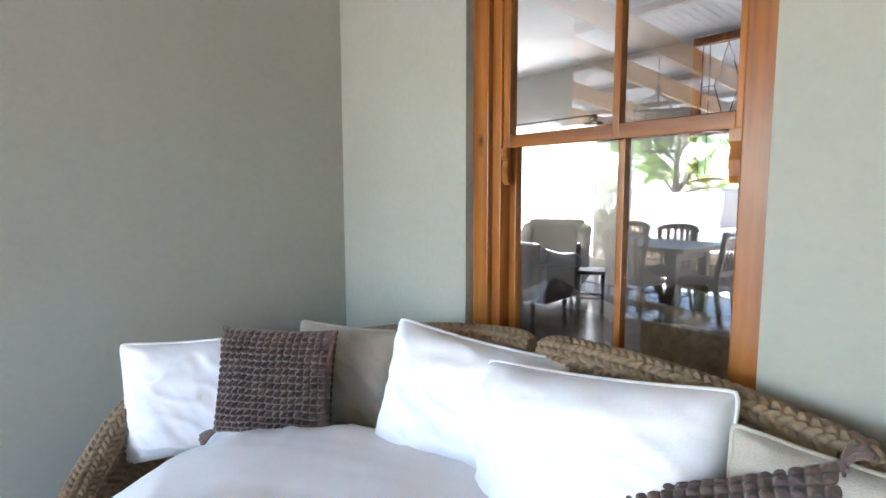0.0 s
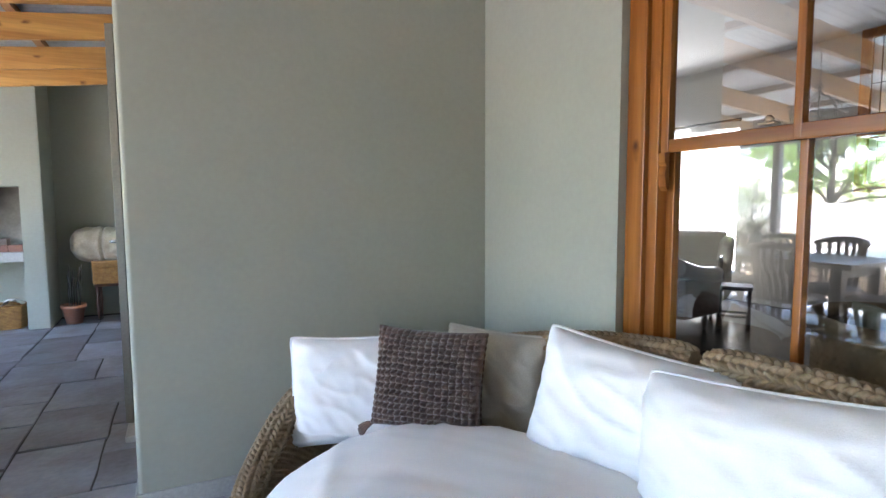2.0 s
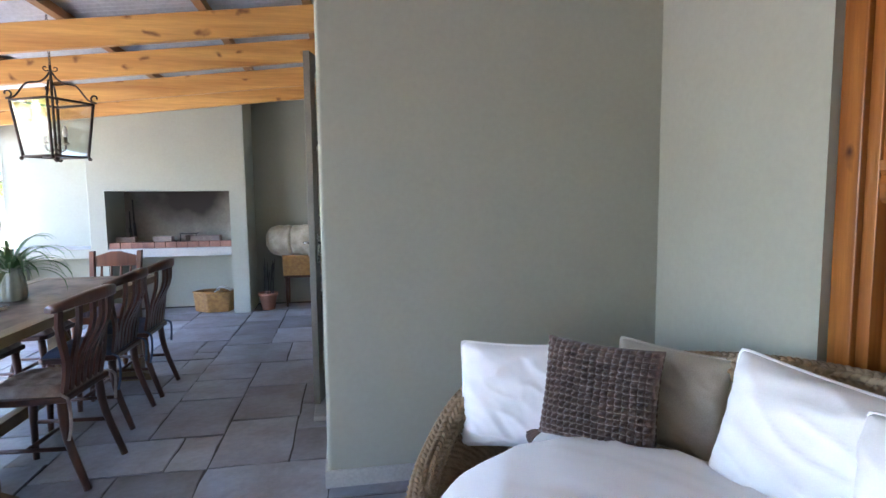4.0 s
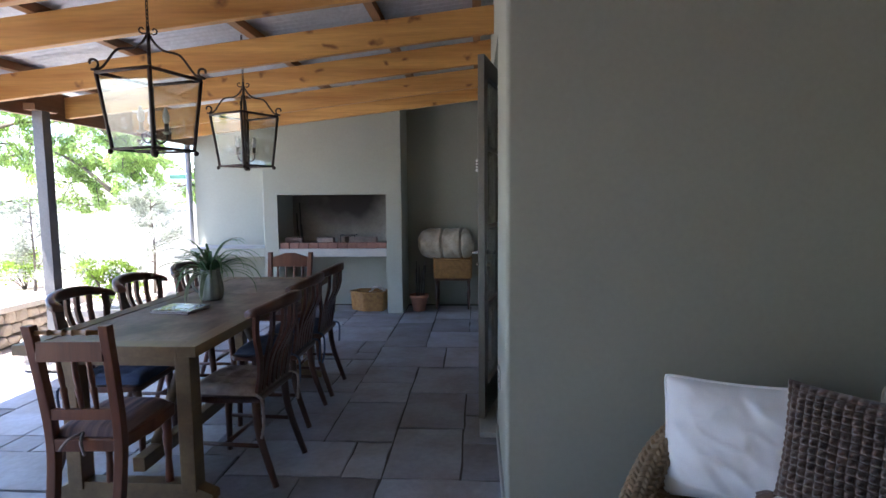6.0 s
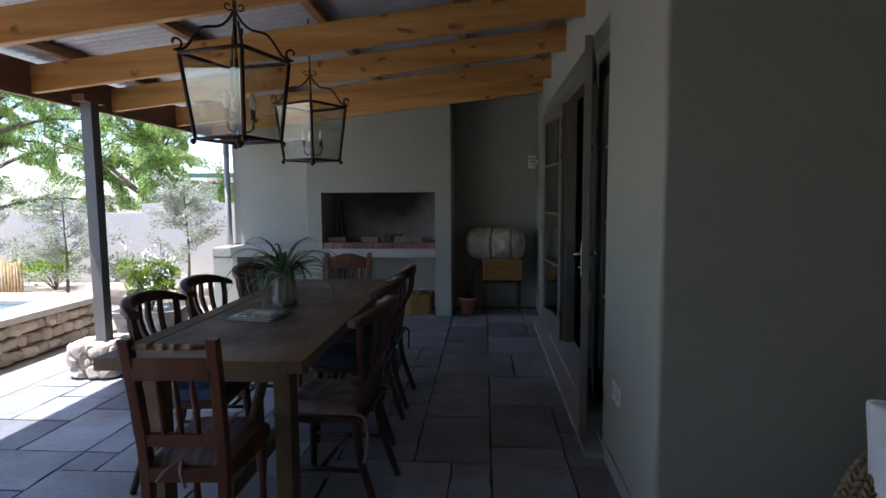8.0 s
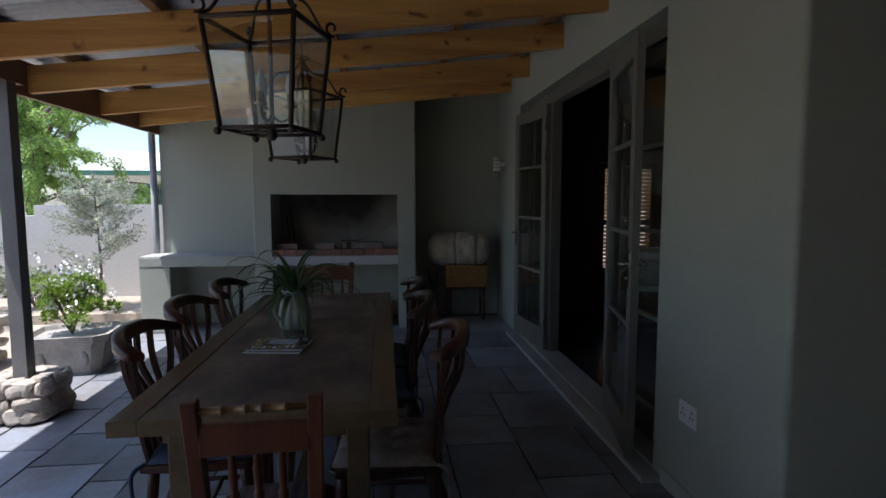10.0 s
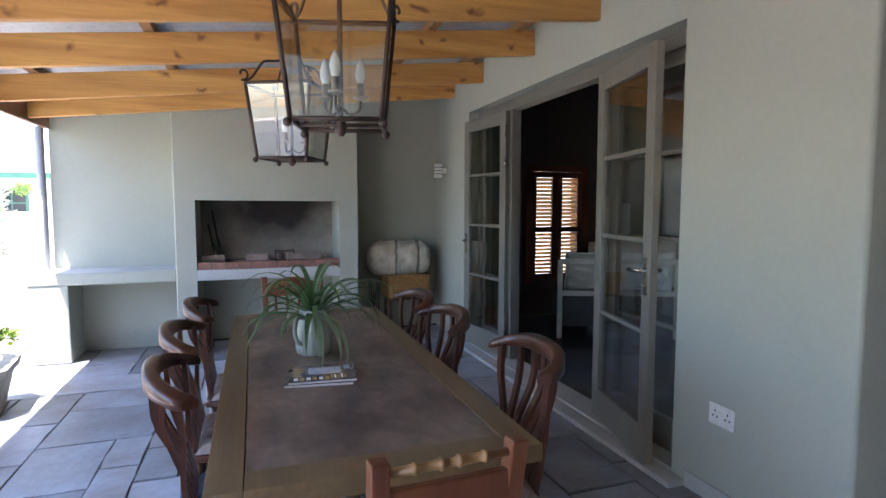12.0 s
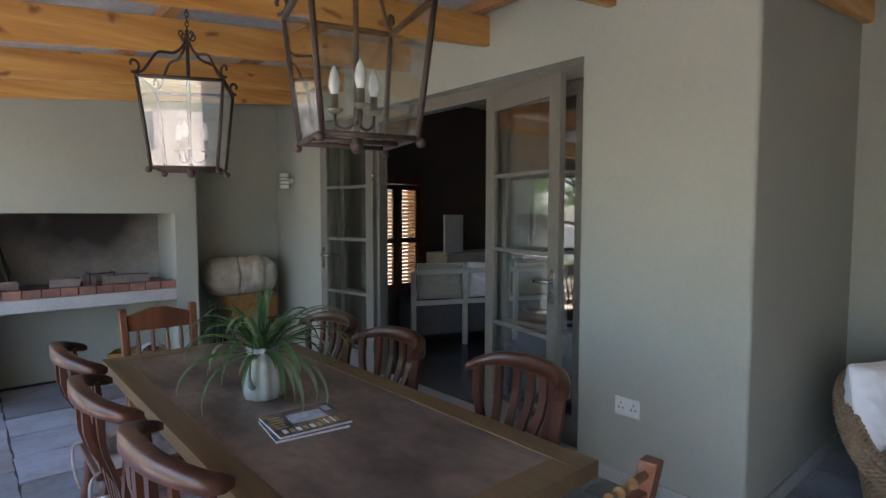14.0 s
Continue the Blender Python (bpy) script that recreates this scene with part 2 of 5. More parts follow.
TERRA = mat("terracotta", (0.42, 0.19, 0.12), (0.34, 0.15, 0.09), 8, 0.8, 0.3)
BLANKET = mat("cream_fleece", (0.60, 0.53, 0.40), (0.42, 0.35, 0.25), 10, 0.95, 0.8, 60, sheen=0.3)
SHUTTERW = wood("red_brown_shutter", (0.22, 0.075, 0.035), (0.15, 0.05, 0.025), 2, 0.4, None, 10)
DARKFAB = mat("grey_upholstery", (0.12, 0.115, 0.11), (0.09, 0.088, 0.085), 10, 0.9, 0.3, 200)
LEATHER = mat("brown_leather", (0.12, 0.055, 0.035), (0.07, 0.032, 0.022), 10, 0.3, 0.3)
TILE = mat("polished_dark_tile", (0.10, 0.095, 0.095), (0.07, 0.068, 0.07), 3, 0.14, 0.1, 30, rough2=0.25)
CURTAIN = leaf_mat("sheer_curtain", (0.8, 0.8, 0.8), (0.78, 0.78, 0.78))
WATER = mat("pool_water", (0.05, 0.12, 0.14), (0.06, 0.14, 0.16), 3, 0.03, 0.3, 9)
PAPER = mat("magazine_paper", (0.75, 0.74, 0.71), (0.68, 0.67, 0.64), 8, 0.5)
COVER = mat("dark_glossy_cover", (0.05, 0.06, 0.10), (0.25, 0.18, 0.09), 22, 0.2)
COVERPIC = mat("blue_grey_cover_picture", (0.35, 0.42, 0.52), (0.55, 0.55, 0.55), 30, 0.2)
COVERTYPE = mat("yellow_cover_lettering", (0.5, 0.36, 0.12), (0.42, 0.3, 0.1), 30, 0.25)
GREENROOF = mat("green_painted_metal", (0.05, 0.16, 0.11), (0.04, 0.13, 0.09), 4, 0.5)
HOUSEW = mat("white_house_wall", (0.7, 0.7, 0.68), (0.62, 0.62, 0.6), 2, 0.8, 0.2)
DARKGLASS = mat("dark_window_glass", (0.03, 0.035, 0.04), (0.04, 0.045, 0.05), 2, 0.08)
SCREEN = mat("pale_panel", (0.78, 0.80, 0.84), (0.74, 0.77, 0.81), 4, 0.3)
REED = mat("reed_fence", (0.55, 0.42, 0.22), (0.4, 0.28, 0.14), 16, 0.8, 0.3)


def soot_stain(m, centre, reach):
    """A round smoke stain with a soft ragged edge."""
    N, L = m.node_tree.nodes, m.node_tree.links
    b = N["Principled BSDF"]
    old = b.inputs["Base Color"].links[0].from_socket
    tc, mp, ds = N.new("ShaderNodeTexCoord"), N.new("ShaderNodeMapping"), N.new("ShaderNodeVectorMath")
    mp.inputs["Location"].default_value = [-c / r for c, r in zip(centre, reach)]
    mp.inputs["Scale"].default_value = [1 / r for r in reach]
    ds.operation = "LENGTH"
    nz, ad, rp, mx = N.new("ShaderNodeTexNoise"), N.new("ShaderNodeMath"), N.new("ShaderNodeMapRange"), N.new("ShaderNodeMix")
    nz.inputs["Scale"].default_value = 4.0
    ad.operation = "MULTIPLY_ADD"
    ad.inputs[1].default_value = 0.5
    L.new(tc.outputs["Object"], mp.inputs[0])
    L.new(mp.outputs[0], ds.inputs[0])
    L.new(tc.outputs["Object"], nz.inputs["Vector"])
    L.new(nz.outputs[0], ad.inputs[0])
    L.new(ds.outputs["Value"], ad.inputs[2])
    rp.inputs[1].default_value, rp.inputs[2].default_value, rp.inputs[3].default_value, rp.inputs[4].default_value = 0.6, 1.35, 1.0, 0.0
    L.new(ad.outputs[0], rp.inputs[0])
    mx.data_type = "RGBA"
    mx.inputs[7].default_value = (0.03, 0.024, 0.02, 1)
    L.new(rp.outputs[0], mx.inputs[0])
    L.new(old, mx.inputs[6])
    L.new(mx.outputs[2], b.inputs["Base Color"])


SOOT = mat("sooty_plaster", (0.40, 0.37, 0.31), (0.30, 0.27, 0.22), 1.6, 0.9, 0.3, 40)
soot_stain(SOOT, (-2.05, 7.5, 1.42), (0.8, 0.7, 0.55))
# slats paler than the red-brown frame: sun glow put into their colour
LOUVRE = leaf_mat("sun_tinted_louvre", (0.62, 0.44, 0.24), (0.55, 0.37, 0.19))


# ---- mesh helpers ----
def box(bm, x0, x1, y0, y1, z0, z1, bev=0.0):
    r = bmesh.ops.create_cube(bm, size=1.0, matrix=Matrix.Translation(((x0 + x1) / 2, (y0 + y1) / 2, (z0 + z1) / 2)) @ Matrix.Diagonal((x1 - x0, y1 - y0, z1 - z0, 1)))
    if bev:
        es = list({e for v in r["verts"] for e in v.link_edges})
        bmesh.ops.bevel(bm, geom=es, offset=bev, segments=2, affect="EDGES", profile=0.6)
    return bm


def B(*a, bev=0.0):
    return box(bmesh.new(), *a, bev=bev)


def tube(bm, pts, rad, n=8, closed=False):
    """A round bar along points; rad is a number or one for each point."""
    pts = [Vector(p) for p in pts]
    k = len(pts)
    rings = []
    up = None
    for i, p in enumerate(pts):
        a, b = pts[i - 1] if (i or closed) else p, pts[(i + 1) % k] if (i < k - 1 or closed) else p
        d = (b - a).normalized()
        if up is None:
            up = d.orthogonal().normalized()
        up = (up - d * up.dot(d)).normalized()
        side = d.cross(up)
        r = rad[i] if isinstance(rad, (list, tuple)) else rad
        rings.append([bm.verts.new(p + (up * math.cos(t) + side * math.sin(t)) * r) for t in [2 * math.pi * j / n for j in range(n)]])
    for i in range(k if closed else k - 1):
        u, v = rings[i], rings[(i + 1) % k]
        for j in range(n):
            f = bm.faces.new((u[j], u[(j + 1) % n], v[(j + 1) % n], v[j]))
            f.smooth = True
    if not closed:
        bm.faces.new(rings[0][::-1])
        bm.faces.new(rings[-1])
    return bm


def lathe(bm, profile, at=(0, 0, 0), n=20, flute=0.0, lobes=8):
    """Turned shape from (radius, z) pairs."""
    rings = []
    for r, z in profile:
        rings.append([bm.verts.new((at[0] + r * (1 + flute * math.cos(lobes * t)) * math.cos(t), at[1] + r * (1 + flute * math.cos(lobes * t)) * math.sin(t), at[2] + z)) for t in [2 * math.pi * j / n for j in range(n)]])
    for u, v in zip(rings, rings[1:]):
        for j in range(n):
            f = bm.faces.new((u[j], u[(j + 1) % n], v[(j + 1) % n], v[j]))
            f.smooth = True
    bm.faces.new(rings[0][::-1])
    bm.faces.new(rings[-1])
    return bm


def slab(bm, outline, z0, z1):
    """A prism over an outline of (x, y)."""
    lo, hi = [bm.verts.new((x, y, z0)) for x, y in outline], [bm.verts.new((x, y, z1)) for x, y in outline]
    n = len(outline)
    for i in range(n):
        bm.faces.new((lo[i], lo[(i + 1) % n], hi[(i + 1) % n], hi[i]))
    bm.faces.new(lo[::-1])
    bm.faces.new(hi)
    return bm


def grid(bm, fn, nu, nv, smooth=True, wrap=False):
    """A surface from fn(u, v), u and v from 0 to 1."""
    vs = [[bm.verts.new(fn(i / nu, j / nv)) for j in range(nv + 1)] for i in range(nu if wrap else nu + 1)]
    for i in range(nu):
        a, b = vs[i], vs[(i + 1) % len(vs)]
        for j in range(nv):
            f = bm.faces.new((a[j], b[j], b[j + 1], a[j + 1]))
            f.smooth = smooth
    return bm


def spline(pts, n):
    """Catmull-Rom through the points."""
    P = [Vector(p) for p in pts]
    P = [2 * P[0] - P[1]] + P + [2 * P[-1] - P[-2]]
    out = []
    for i in range(n + 1):
        s = i / n * (len(P) - 3)
        k = min(int(s), len(P) - 4)
        t = s - k
        a, b, c, d = P[k:k + 4]
        out.append(0.5 * ((2 * b) + (c - a) * t + (2 * a - 5 * b + 4 * c - d) * t * t + (3 * b - a - 3 * c + d) * t ** 3))
    return out


def mesh_of(name, bm, material):
    bmesh.ops.recalc_face_normals(bm, faces=bm.faces)
    me = bpy.data.meshes.new(name)
    bm.to_mesh(me)
    bm.free()
    me.materials.append(material)
    return me


def part(name, bm, material, parent, label=""):
    ob = new(name, mesh_of(name, bm, material))
    ob.parent = parent
    return tagged(ob, label)


def solid(name, bm, material, label="", category="", group="", kind="", at=(0, 0, 0)):
    ob = new(name, mesh_of(name, bm, material))
    ob.location = at
    return tagged(ob, label, category, group, kind)


def thing(name, m, label, category, group="", kind=""):
    ob = new(name)
    ob.matrix_world = m
    ob.empty_display_size = 0.1
    return tagged(ob, label, category, group, kind)


def struct(name, bm, material, label, category="wall"):
    return solid(name, bm, material, label, category, "", "structure")


# ---- plan ----
WX, DX, JY = 1.43, -0.23, 2.665      # window wall, door wall, jog wall
FY, LY, AY = 6.94, 7.41, 7.54       # braai front, wall over the bench, alcove back
EAVE, SLOPE = -4.08, 0.108


def under(x):
    """Height of the beams' undersides."""
    return 2.55 + SLOPE * (x + 0.25)


def wall_y(bm, x0, x1, y0, y1, z0=0.0, extra=0.245):
    """A wall piece up to the sloping roof."""
    o = [bm.verts.new(p) for p in ((x0, y0, z0), (x1, y0, z0), (x1, y1, z0), (x0, y1, z0))]
    t = [bm.verts.new((x, y, under(x) + extra)) for x, y in ((x0, y0), (x1, y0), (x1, y1), (x0, y1))]
    for i in range(4):
        bm.faces.new((o[i], o[(i + 1) % 4], t[(i + 1) % 4], t[i]))
    bm.faces.new(o[::-1])
    bm.faces.new(t)
    return bm


# window wall with its opening
WY0, WY1, WZ0, WZ1 = 0.637, 1.69, 0.55, 2.36
bm = bmesh.new()
wall_y(bm, WX, WX + 0.26, -3.2, WY0)
wall_y(bm, WX, WX + 0.26, WY1, JY + 0.25)
box(bm, WX, WX + 0.26, WY0, WY1, 0, WZ0)
wall_y(bm, WX, WX + 0.26, WY0, WY1, WZ1)
struct("wall_east", bm, PLASTER, "sage grey plastered house wall with sash window")
# jog wall
bm = bmesh.new()
wall_y(bm, DX, WX, JY, JY + 0.25)
bmesh.ops.bevel(bm, geom=[e for e in bm.edges if all(abs(v.co.x - DX) < 1e-4 and abs(v.co.y - JY) < 1e-4 for v in e.verts)], offset=0.022, segments=10, affect="EDGES", profile=0.5)
struct("wall_corner", bm, PLASTER, "sage grey plastered wall forming the corner")
# door wall
OY0, OY1, OZ = 3.57, 6.47, 2.335
bm = bmesh.new()
wall_y(bm, DX, DX + 0.25, JY + 0.25, OY0)
wall_y(bm, DX, DX + 0.25, OY1, AY + 0.3)
wall_y(bm, DX, DX + 0.25, OY0, OY1, OZ)
struct("wall_doors", bm, PLASTER, "sage grey plastered wall around the glazed doors")
# alcove back wall and wall above the bench
struct("wall_alcove", wall_y(bmesh.new(), -1.26, DX, AY, AY + 0.26), PLASTER, "shaded grey plastered alcove wall")
struct("wall_bench", wall_y(bmesh.new(), -4.06, -2.97, LY, LY + 0.3, 0.0), PLASTER, "grey plastered wall above the built-in bench")
# braai mass with niches
bm = bmesh.new()
wall_y(bm, -2.97, -2.79, FY, LY + 0.3)
wall_y(bm, -1.45, -1.26, FY, AY + 0.26)
wall_y(bm, -2.79, -1.45, FY, LY + 0.3, 1.46)
box(bm, -2.79, -1.45, LY + 0.12, LY + 0.3, 0, 0.70)
bmesh.ops.bevel(bm, geom=[e for e in bm.edges if all(abs(v.co.y - FY) < 1e-4 and (abs(v.co.x + 2.97) < 1e-4 or abs(v.co.x + 1.26) < 1e-4) for v in e.verts) and abs(e.verts[0].co.x - e.verts[1].co.x) < 1e-4], offset=0.012, segments=3, affect="EDGES", profile=0.5)
struct("wall_braai", bm, PLASTER, "grey plastered built-in fireplace wall with open niche", "fireplace")
struct("fireplace_back", B(-2.79, -1.45, LY + 0.1, LY + 0.3, 0.80, 1.46), SOOT, "soot-stained back of the fireplace niche", "fireplace")
bm = bmesh.new()
box(bm, -2.79, -1.45, FY, LY + 0.11, 0.70, 0.80, 0.006)
struct("fireplace_shelf", bm, CONCRETE, "smooth screed shelf under the fireplace hearth", "shelf")
bm = bmesh.new()
box(bm, -4.15, -2.97, FY + 0.015, LY, 0.70, 0.806, 0.012)
box(bm, -4.15, -3.84, FY + 0.02, LY, 0, 0.70, 0.012)
struct("bench_counter", bm, PLASTER, "plastered counter with smooth grey screed top", "counter")
solid("counter_top", B(-4.145, -2.975, FY + 0.02, LY - 0.002, 0.8065, 0.811), CONCRETE, "smooth pale grey screed counter surface", "counter", "", "structure")

# ground, floor bed
struct("ground", B(-60, 60, -60, 80, -0.5, -0.05), SOIL, "dry sandy garden soil reaching the horizon", "ground")
floor_ob = struct("floor", B(-4.35, WX, -2.0, AY + 0.2, -0.19, -0.014), JOINT, "irregular blue-grey slate flagstone patio floor", "floor")
bm = bmesh.new()
box(bm, DX + 0.1, WX + 0.15, JY + 0.12, 8.0, -0.2, -0.004)
box(bm, WX + 0.15, 6.6, -3.2, 8.0, -0.2, -0.004)
struct("floor_inside", bm, TILE, "polished dark tiled floor inside the house", "floor")
struct("soil_bed", B(-9, -4.2, 7.75, 9.0, -0.1, 0.06), SOIL, "brown soil planting bed along the garden wall", "ground")

# roof: beams, purlins, corrugated sheet, fascia
BEAMS = (6.89, 6.14, 5.16, 4.32, 3.40, 2.63, 1.55, 0.63, -0.30, -1.22)
for i, y in enumerate(BEAMS):
    xe = WX + 0.05 if y < JY else DX + 0.05
    bm = bmesh.new()
    x0 = EAVE + 0.04
    dz = -0.085 if y == 2.63 else 0.0
    v = [bm.verts.new((x, yy, under(x) + h + dz)) for x in (x0, xe) for yy in (y - 0.025, y + 0.025) for h in (0, 0.188)]
    for f in ((0, 1, 3, 2), (4, 6, 7, 5), (0, 4, 5, 1), (2, 3, 7, 6), (0, 2, 6, 4), (1, 5, 7, 3)):
        bm.faces.new([v[k] for k in f])
    bmesh.ops.bevel(bm, geom=list(bm.edges), offset=0.004, segments=1, affect="EDGES", profile=0.5)
    solid("roof_beam", bm, PINE, "knotty varnished pine roof beam", "beam", "roof beams", "structure", (0, 0, 0))
for x in (-3.75, -2.85, -1.95, -1.05, -0.35, 0.5, 1.2):
    z = under(x) + 0.189
    y1 = JY if x > DX else AY
    solid("roof_purlin", B(x - 0.03, x + 0.03, -1.99, y1 - 0.01, z, z + 0.06), PURLIN, "brown timber purlin under the roof sheet", "beam", "roof purlins", "structure")
bm = bmesh.new()
box(bm, EAVE, EAVE + 0.04, -1.99, LY - 0.02, under(EAVE) - 0.02, under(EAVE) + 0.22)
struct("fascia", bm, FASCIA, "brown timber fascia along the eave", "trim")


def sheet(u, v):
    x, y = -4.36 + u * (WX + 0.3 + 4.36), -1.98 + v * 9.88
    return (x, y, under(x) + 0.264 + 0.009 * math.sin(2 * math.pi * y / 0.076))


struct("ceiling", grid(bmesh.new(), sheet, 1, 1040), STEEL, "corrugated galvanised steel roof sheeting", "roof")
bm = bmesh.new()
tube(bm, [(-4.12, LY - 0.04, 0.0), (-4.12, LY - 0.04, 2.13)], 0.036, 12)
struct("downpipe", bm, PIPEPAINT, "grey painted downpipe at the patio corner", "pipe")

# added out of view: keeps southern sky light off the corner wall
struct("south_light_block", box(bmesh.new(), -6.6, WX + 0.26, -2.25, -2.0, -0.06, 2.95), PLASTER, "unseen plastered wall added to block light from the south")
# garden wall with a step
bm = bmesh.new()
box(bm, -6.33, 0.5, 9.0, 9.22, -0.1, 1.335)
box(bm, -16, -6.33, 9.03, 9.22, -0.1, 1.19)
struct("garden_wall", bm, GARDEN_WALL, "plain grey plastered garden boundary wall")
bm = bmesh.new()
box(bm, -16.2, -16, -12, 9.22, -0.1, 1.3)
struct("garden_wall_west", bm, GARDEN_WALL, "plain grey plastered garden boundary wall")

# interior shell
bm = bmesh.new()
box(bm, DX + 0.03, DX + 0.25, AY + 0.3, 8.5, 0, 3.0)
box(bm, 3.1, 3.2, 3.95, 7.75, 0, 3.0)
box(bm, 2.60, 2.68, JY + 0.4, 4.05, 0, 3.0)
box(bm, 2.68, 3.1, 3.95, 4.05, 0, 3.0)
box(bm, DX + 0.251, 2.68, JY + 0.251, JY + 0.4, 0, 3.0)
struct("wall_lounge", bm, PLASTER_IN, "dark brown lounge wall inside the house")
bm = bmesh.new()
box(bm, 3.2, 6.6, 7.75, 7.95, 0, 3.0)
box(bm, 6.4, 6.6, -3.2, 4.85, 0, 3.0)
box(bm, 6.4, 6.6, 7.3, 7.75, 0, 3.0)
box(bm, 6.4, 6.6, 4.85, 7.3, 0, 0.35)
box(bm, 6.4, 6.6, 4.85, 7.3, 2.2, 3.0)
box(bm, WX + 0.26, 6.6, -3.4, -3.2, 0, 3.0)
box(bm, WX + 0.261, 2.71, JY + 0.225, JY + 0.2505, 0, 3.0)
box(bm, 2.6805, 2.71, JY + 0.2505, 3.92, 0, 3.0)
box(bm, 2.6805, 3.23, 3.92, 3.9495, 0, 3.0)
box(bm, 3.2005, 3.23, 3.9495, 7.75, 0, 3.0)
struct("wall_sitting_room", bm, PLASTER_LIGHT, "pale painted sitting room wall inside the house")
struct("ceiling_inside", B(DX + 0.24, 6.6, -3.4, 8.5, 3.0, 3.1), PLASTER_LIGHT, "plain white ceiling inside the house", "ceiling")


# ---- sash window ----
win = thing("window_1", pose(WX + 0.03, 0, 0), "varnished orange wooden sash window", "window", "", "structure")
bm = bmesh.new()
box(bm, 0, 0.11, WY0, WY0 + 0.08, WZ0, WZ1, 0.006)
box(bm, 0, 0.11, WY1 - 0.09, WY1 - 0.005, WZ0, WZ1, 0.006)
box(bm, 0.02, 0.10, WY1 - 0.135, WY1 - 0.09, WZ0, WZ1, 0.004)
part("window_frame", bm, TEAK, win)
bm = bmesh.new()
box(bm, 0, 0.11, WY0 + 0.08, WY1 - 0.09, WZ1 - 0.09, WZ1, 0.006)
box(bm, -0.05, 0.13, WY0 + 0.02, WY1 - 0.02, WZ0, WZ0 + 0.05, 0.006)
part("window_sill", bm, TEAKH, win)
S0, S1, MZ, MY = WY0 + 0.08, WY1 - 0.135, 1.475, 1.085
for nm, xo, z0, z1 in (("upper_sash", 0.03, MZ - 0.03, WZ1 - 0.09), ("lower_sash", 0.065, WZ0 + 0.05, MZ + 0.02)):
    bm = bmesh.new()
    box(bm, xo, xo + 0.032, S0, S0 + 0.028, z0, z1, 0.004)
    box(bm, xo, xo + 0.032, S1 - 0.034, S1, z0, z1, 0.004)
    box(bm, xo, xo + 0.032, MY - 0.012, MY + 0.012, z0, z1, 0.004)
    s = part(nm, bm, TEAK, win)
    bm = bmesh.new()
    box(bm, xo + 0.001, xo + 0.034, S0 + 0.028, S1 - 0.034, z0, z0 + 0.045, 0.004)
    box(bm, xo + 0.001, xo + 0.034, S0 + 0.028, S1 - 0.034, z1 - 0.045, z1, 0.004)
    part("rail", bm, TEAKH, s)
    for a, b in ((S0 + 0.025, MY - 0.01), (MY + 0.01, S1 - 0.03)):
        p = part("pane", B(xo + 0.014, xo + 0.017, a, b, z0 + 0.04, z1 - 0.04), GLASS, s)
        p.visible_shadow = False
for y in (S0 + 0.004, S1 - 0.034):
    prof = [(0.0, 0.0), (0.036, 0.0), (0.036, -0.03), (0.022, -0.045), (0.034, -0.075), (0.024, -0.115), (0.006, -0.13), (0.0, -0.12)]
    bm = bmesh.new()
    slab(bm, prof, 0, 0.03)
    for v in bm.verts:
        a, b, c = v.co
        v.co = (0.028 - a * 0.6 + 0.01, y + c, MZ - 0.03 + b)
    part("sash_horn", bm, TEAK, win)
bm = bmesh.new()
box(bm, 0.03, 0.06, 1.15, 1.20, MZ + 0.021, MZ + 0.029, 0.003)
lathe(bm, [(0.012, 0), (0.014, 0.01), (0.006, 0.02)], (0.045, 1.175, MZ + 0.029), 10)
part("sash_lock", bm, BRASS, win)

# ---- glazed doors ----
frm = thing("door_frame", pose(DX + 0.10, 0, 0), "grey-green painted frame of the glazed patio doors", "door frame", "", "structure")
bm = bmesh.new()
box(bm, 0, 0.09, OY0, OY0 + 0.06, 0, OZ, 0.004)
box(bm, 0, 0.09, OY1 - 0.06, OY1, 0, OZ, 0.004)
box(bm, 0, 0.09, 4.33, 4.41, 0, OZ - 0.09, 0.004)
box(bm, 0, 0.09, 5.71, 5.79, 0, OZ - 0.09, 0.004)
part("jamb", bm, GREYPAINT, frm)
part("head", B(-0.002, 0.092, OY0 + 0.06, OY1 - 0.06, OZ - 0.09, OZ, bev=0.004), GREYPAINT, frm)
part("threshold", B(-0.10, 0.10, OY0 + 0.002, OY1 - 0.002, 0.0, 0.035, bev=0.006), CONCRETE, frm)
solid("door_step", B(DX - 0.11, DX - 0.001, OY0 - 0.1, OY1 + 0.1, -0.01, 0.022, bev=0.006), CONCRETE, "smooth screed strip below the doors", "step", "", "structure")


def glazed(parent, w, z0, z1, st, top, bot, bars, thick=0.04, double=False):
    """A glazed leaf in its own y-z plane, hinge at y = 0, running to y = w."""
    bm = bmesh.new()
    box(bm, -thick / 2, thick / 2, 0, st, z0, z1, 0.003)
    box(bm, -thick / 2, thick / 2, w - st, w, z0, z1, 0.003)
    part("stile", bm, GREYPAINT, parent)
    bm = bmesh.new()
    box(bm, -thick / 2 + 0.001, thick / 2 - 0.001, st, w - st, z1 - top, z1)
    box(bm, -thick / 2 + 0.001, thick / 2 - 0.001, st, w - st, z0, z0 + bot)
    part("rail", bm, GREYPAINT, parent)
    hs = [z0 + bot] + list(bars) + [z1 - top]
    for z in bars:
        part("glazing_bar", B(-0.014, 0.014, st, w - st, z - 0.012, z + 0.012, bev=0.003), GREYPAINT, parent)
    for a, b in zip(hs, hs[1:]):
        p = part("pane", B(-0.0025, 0.0025, st - 0.004, w - st + 0.004, a - 0.004, b + 0.004), GLASS, parent)
        p.visible_shadow = False


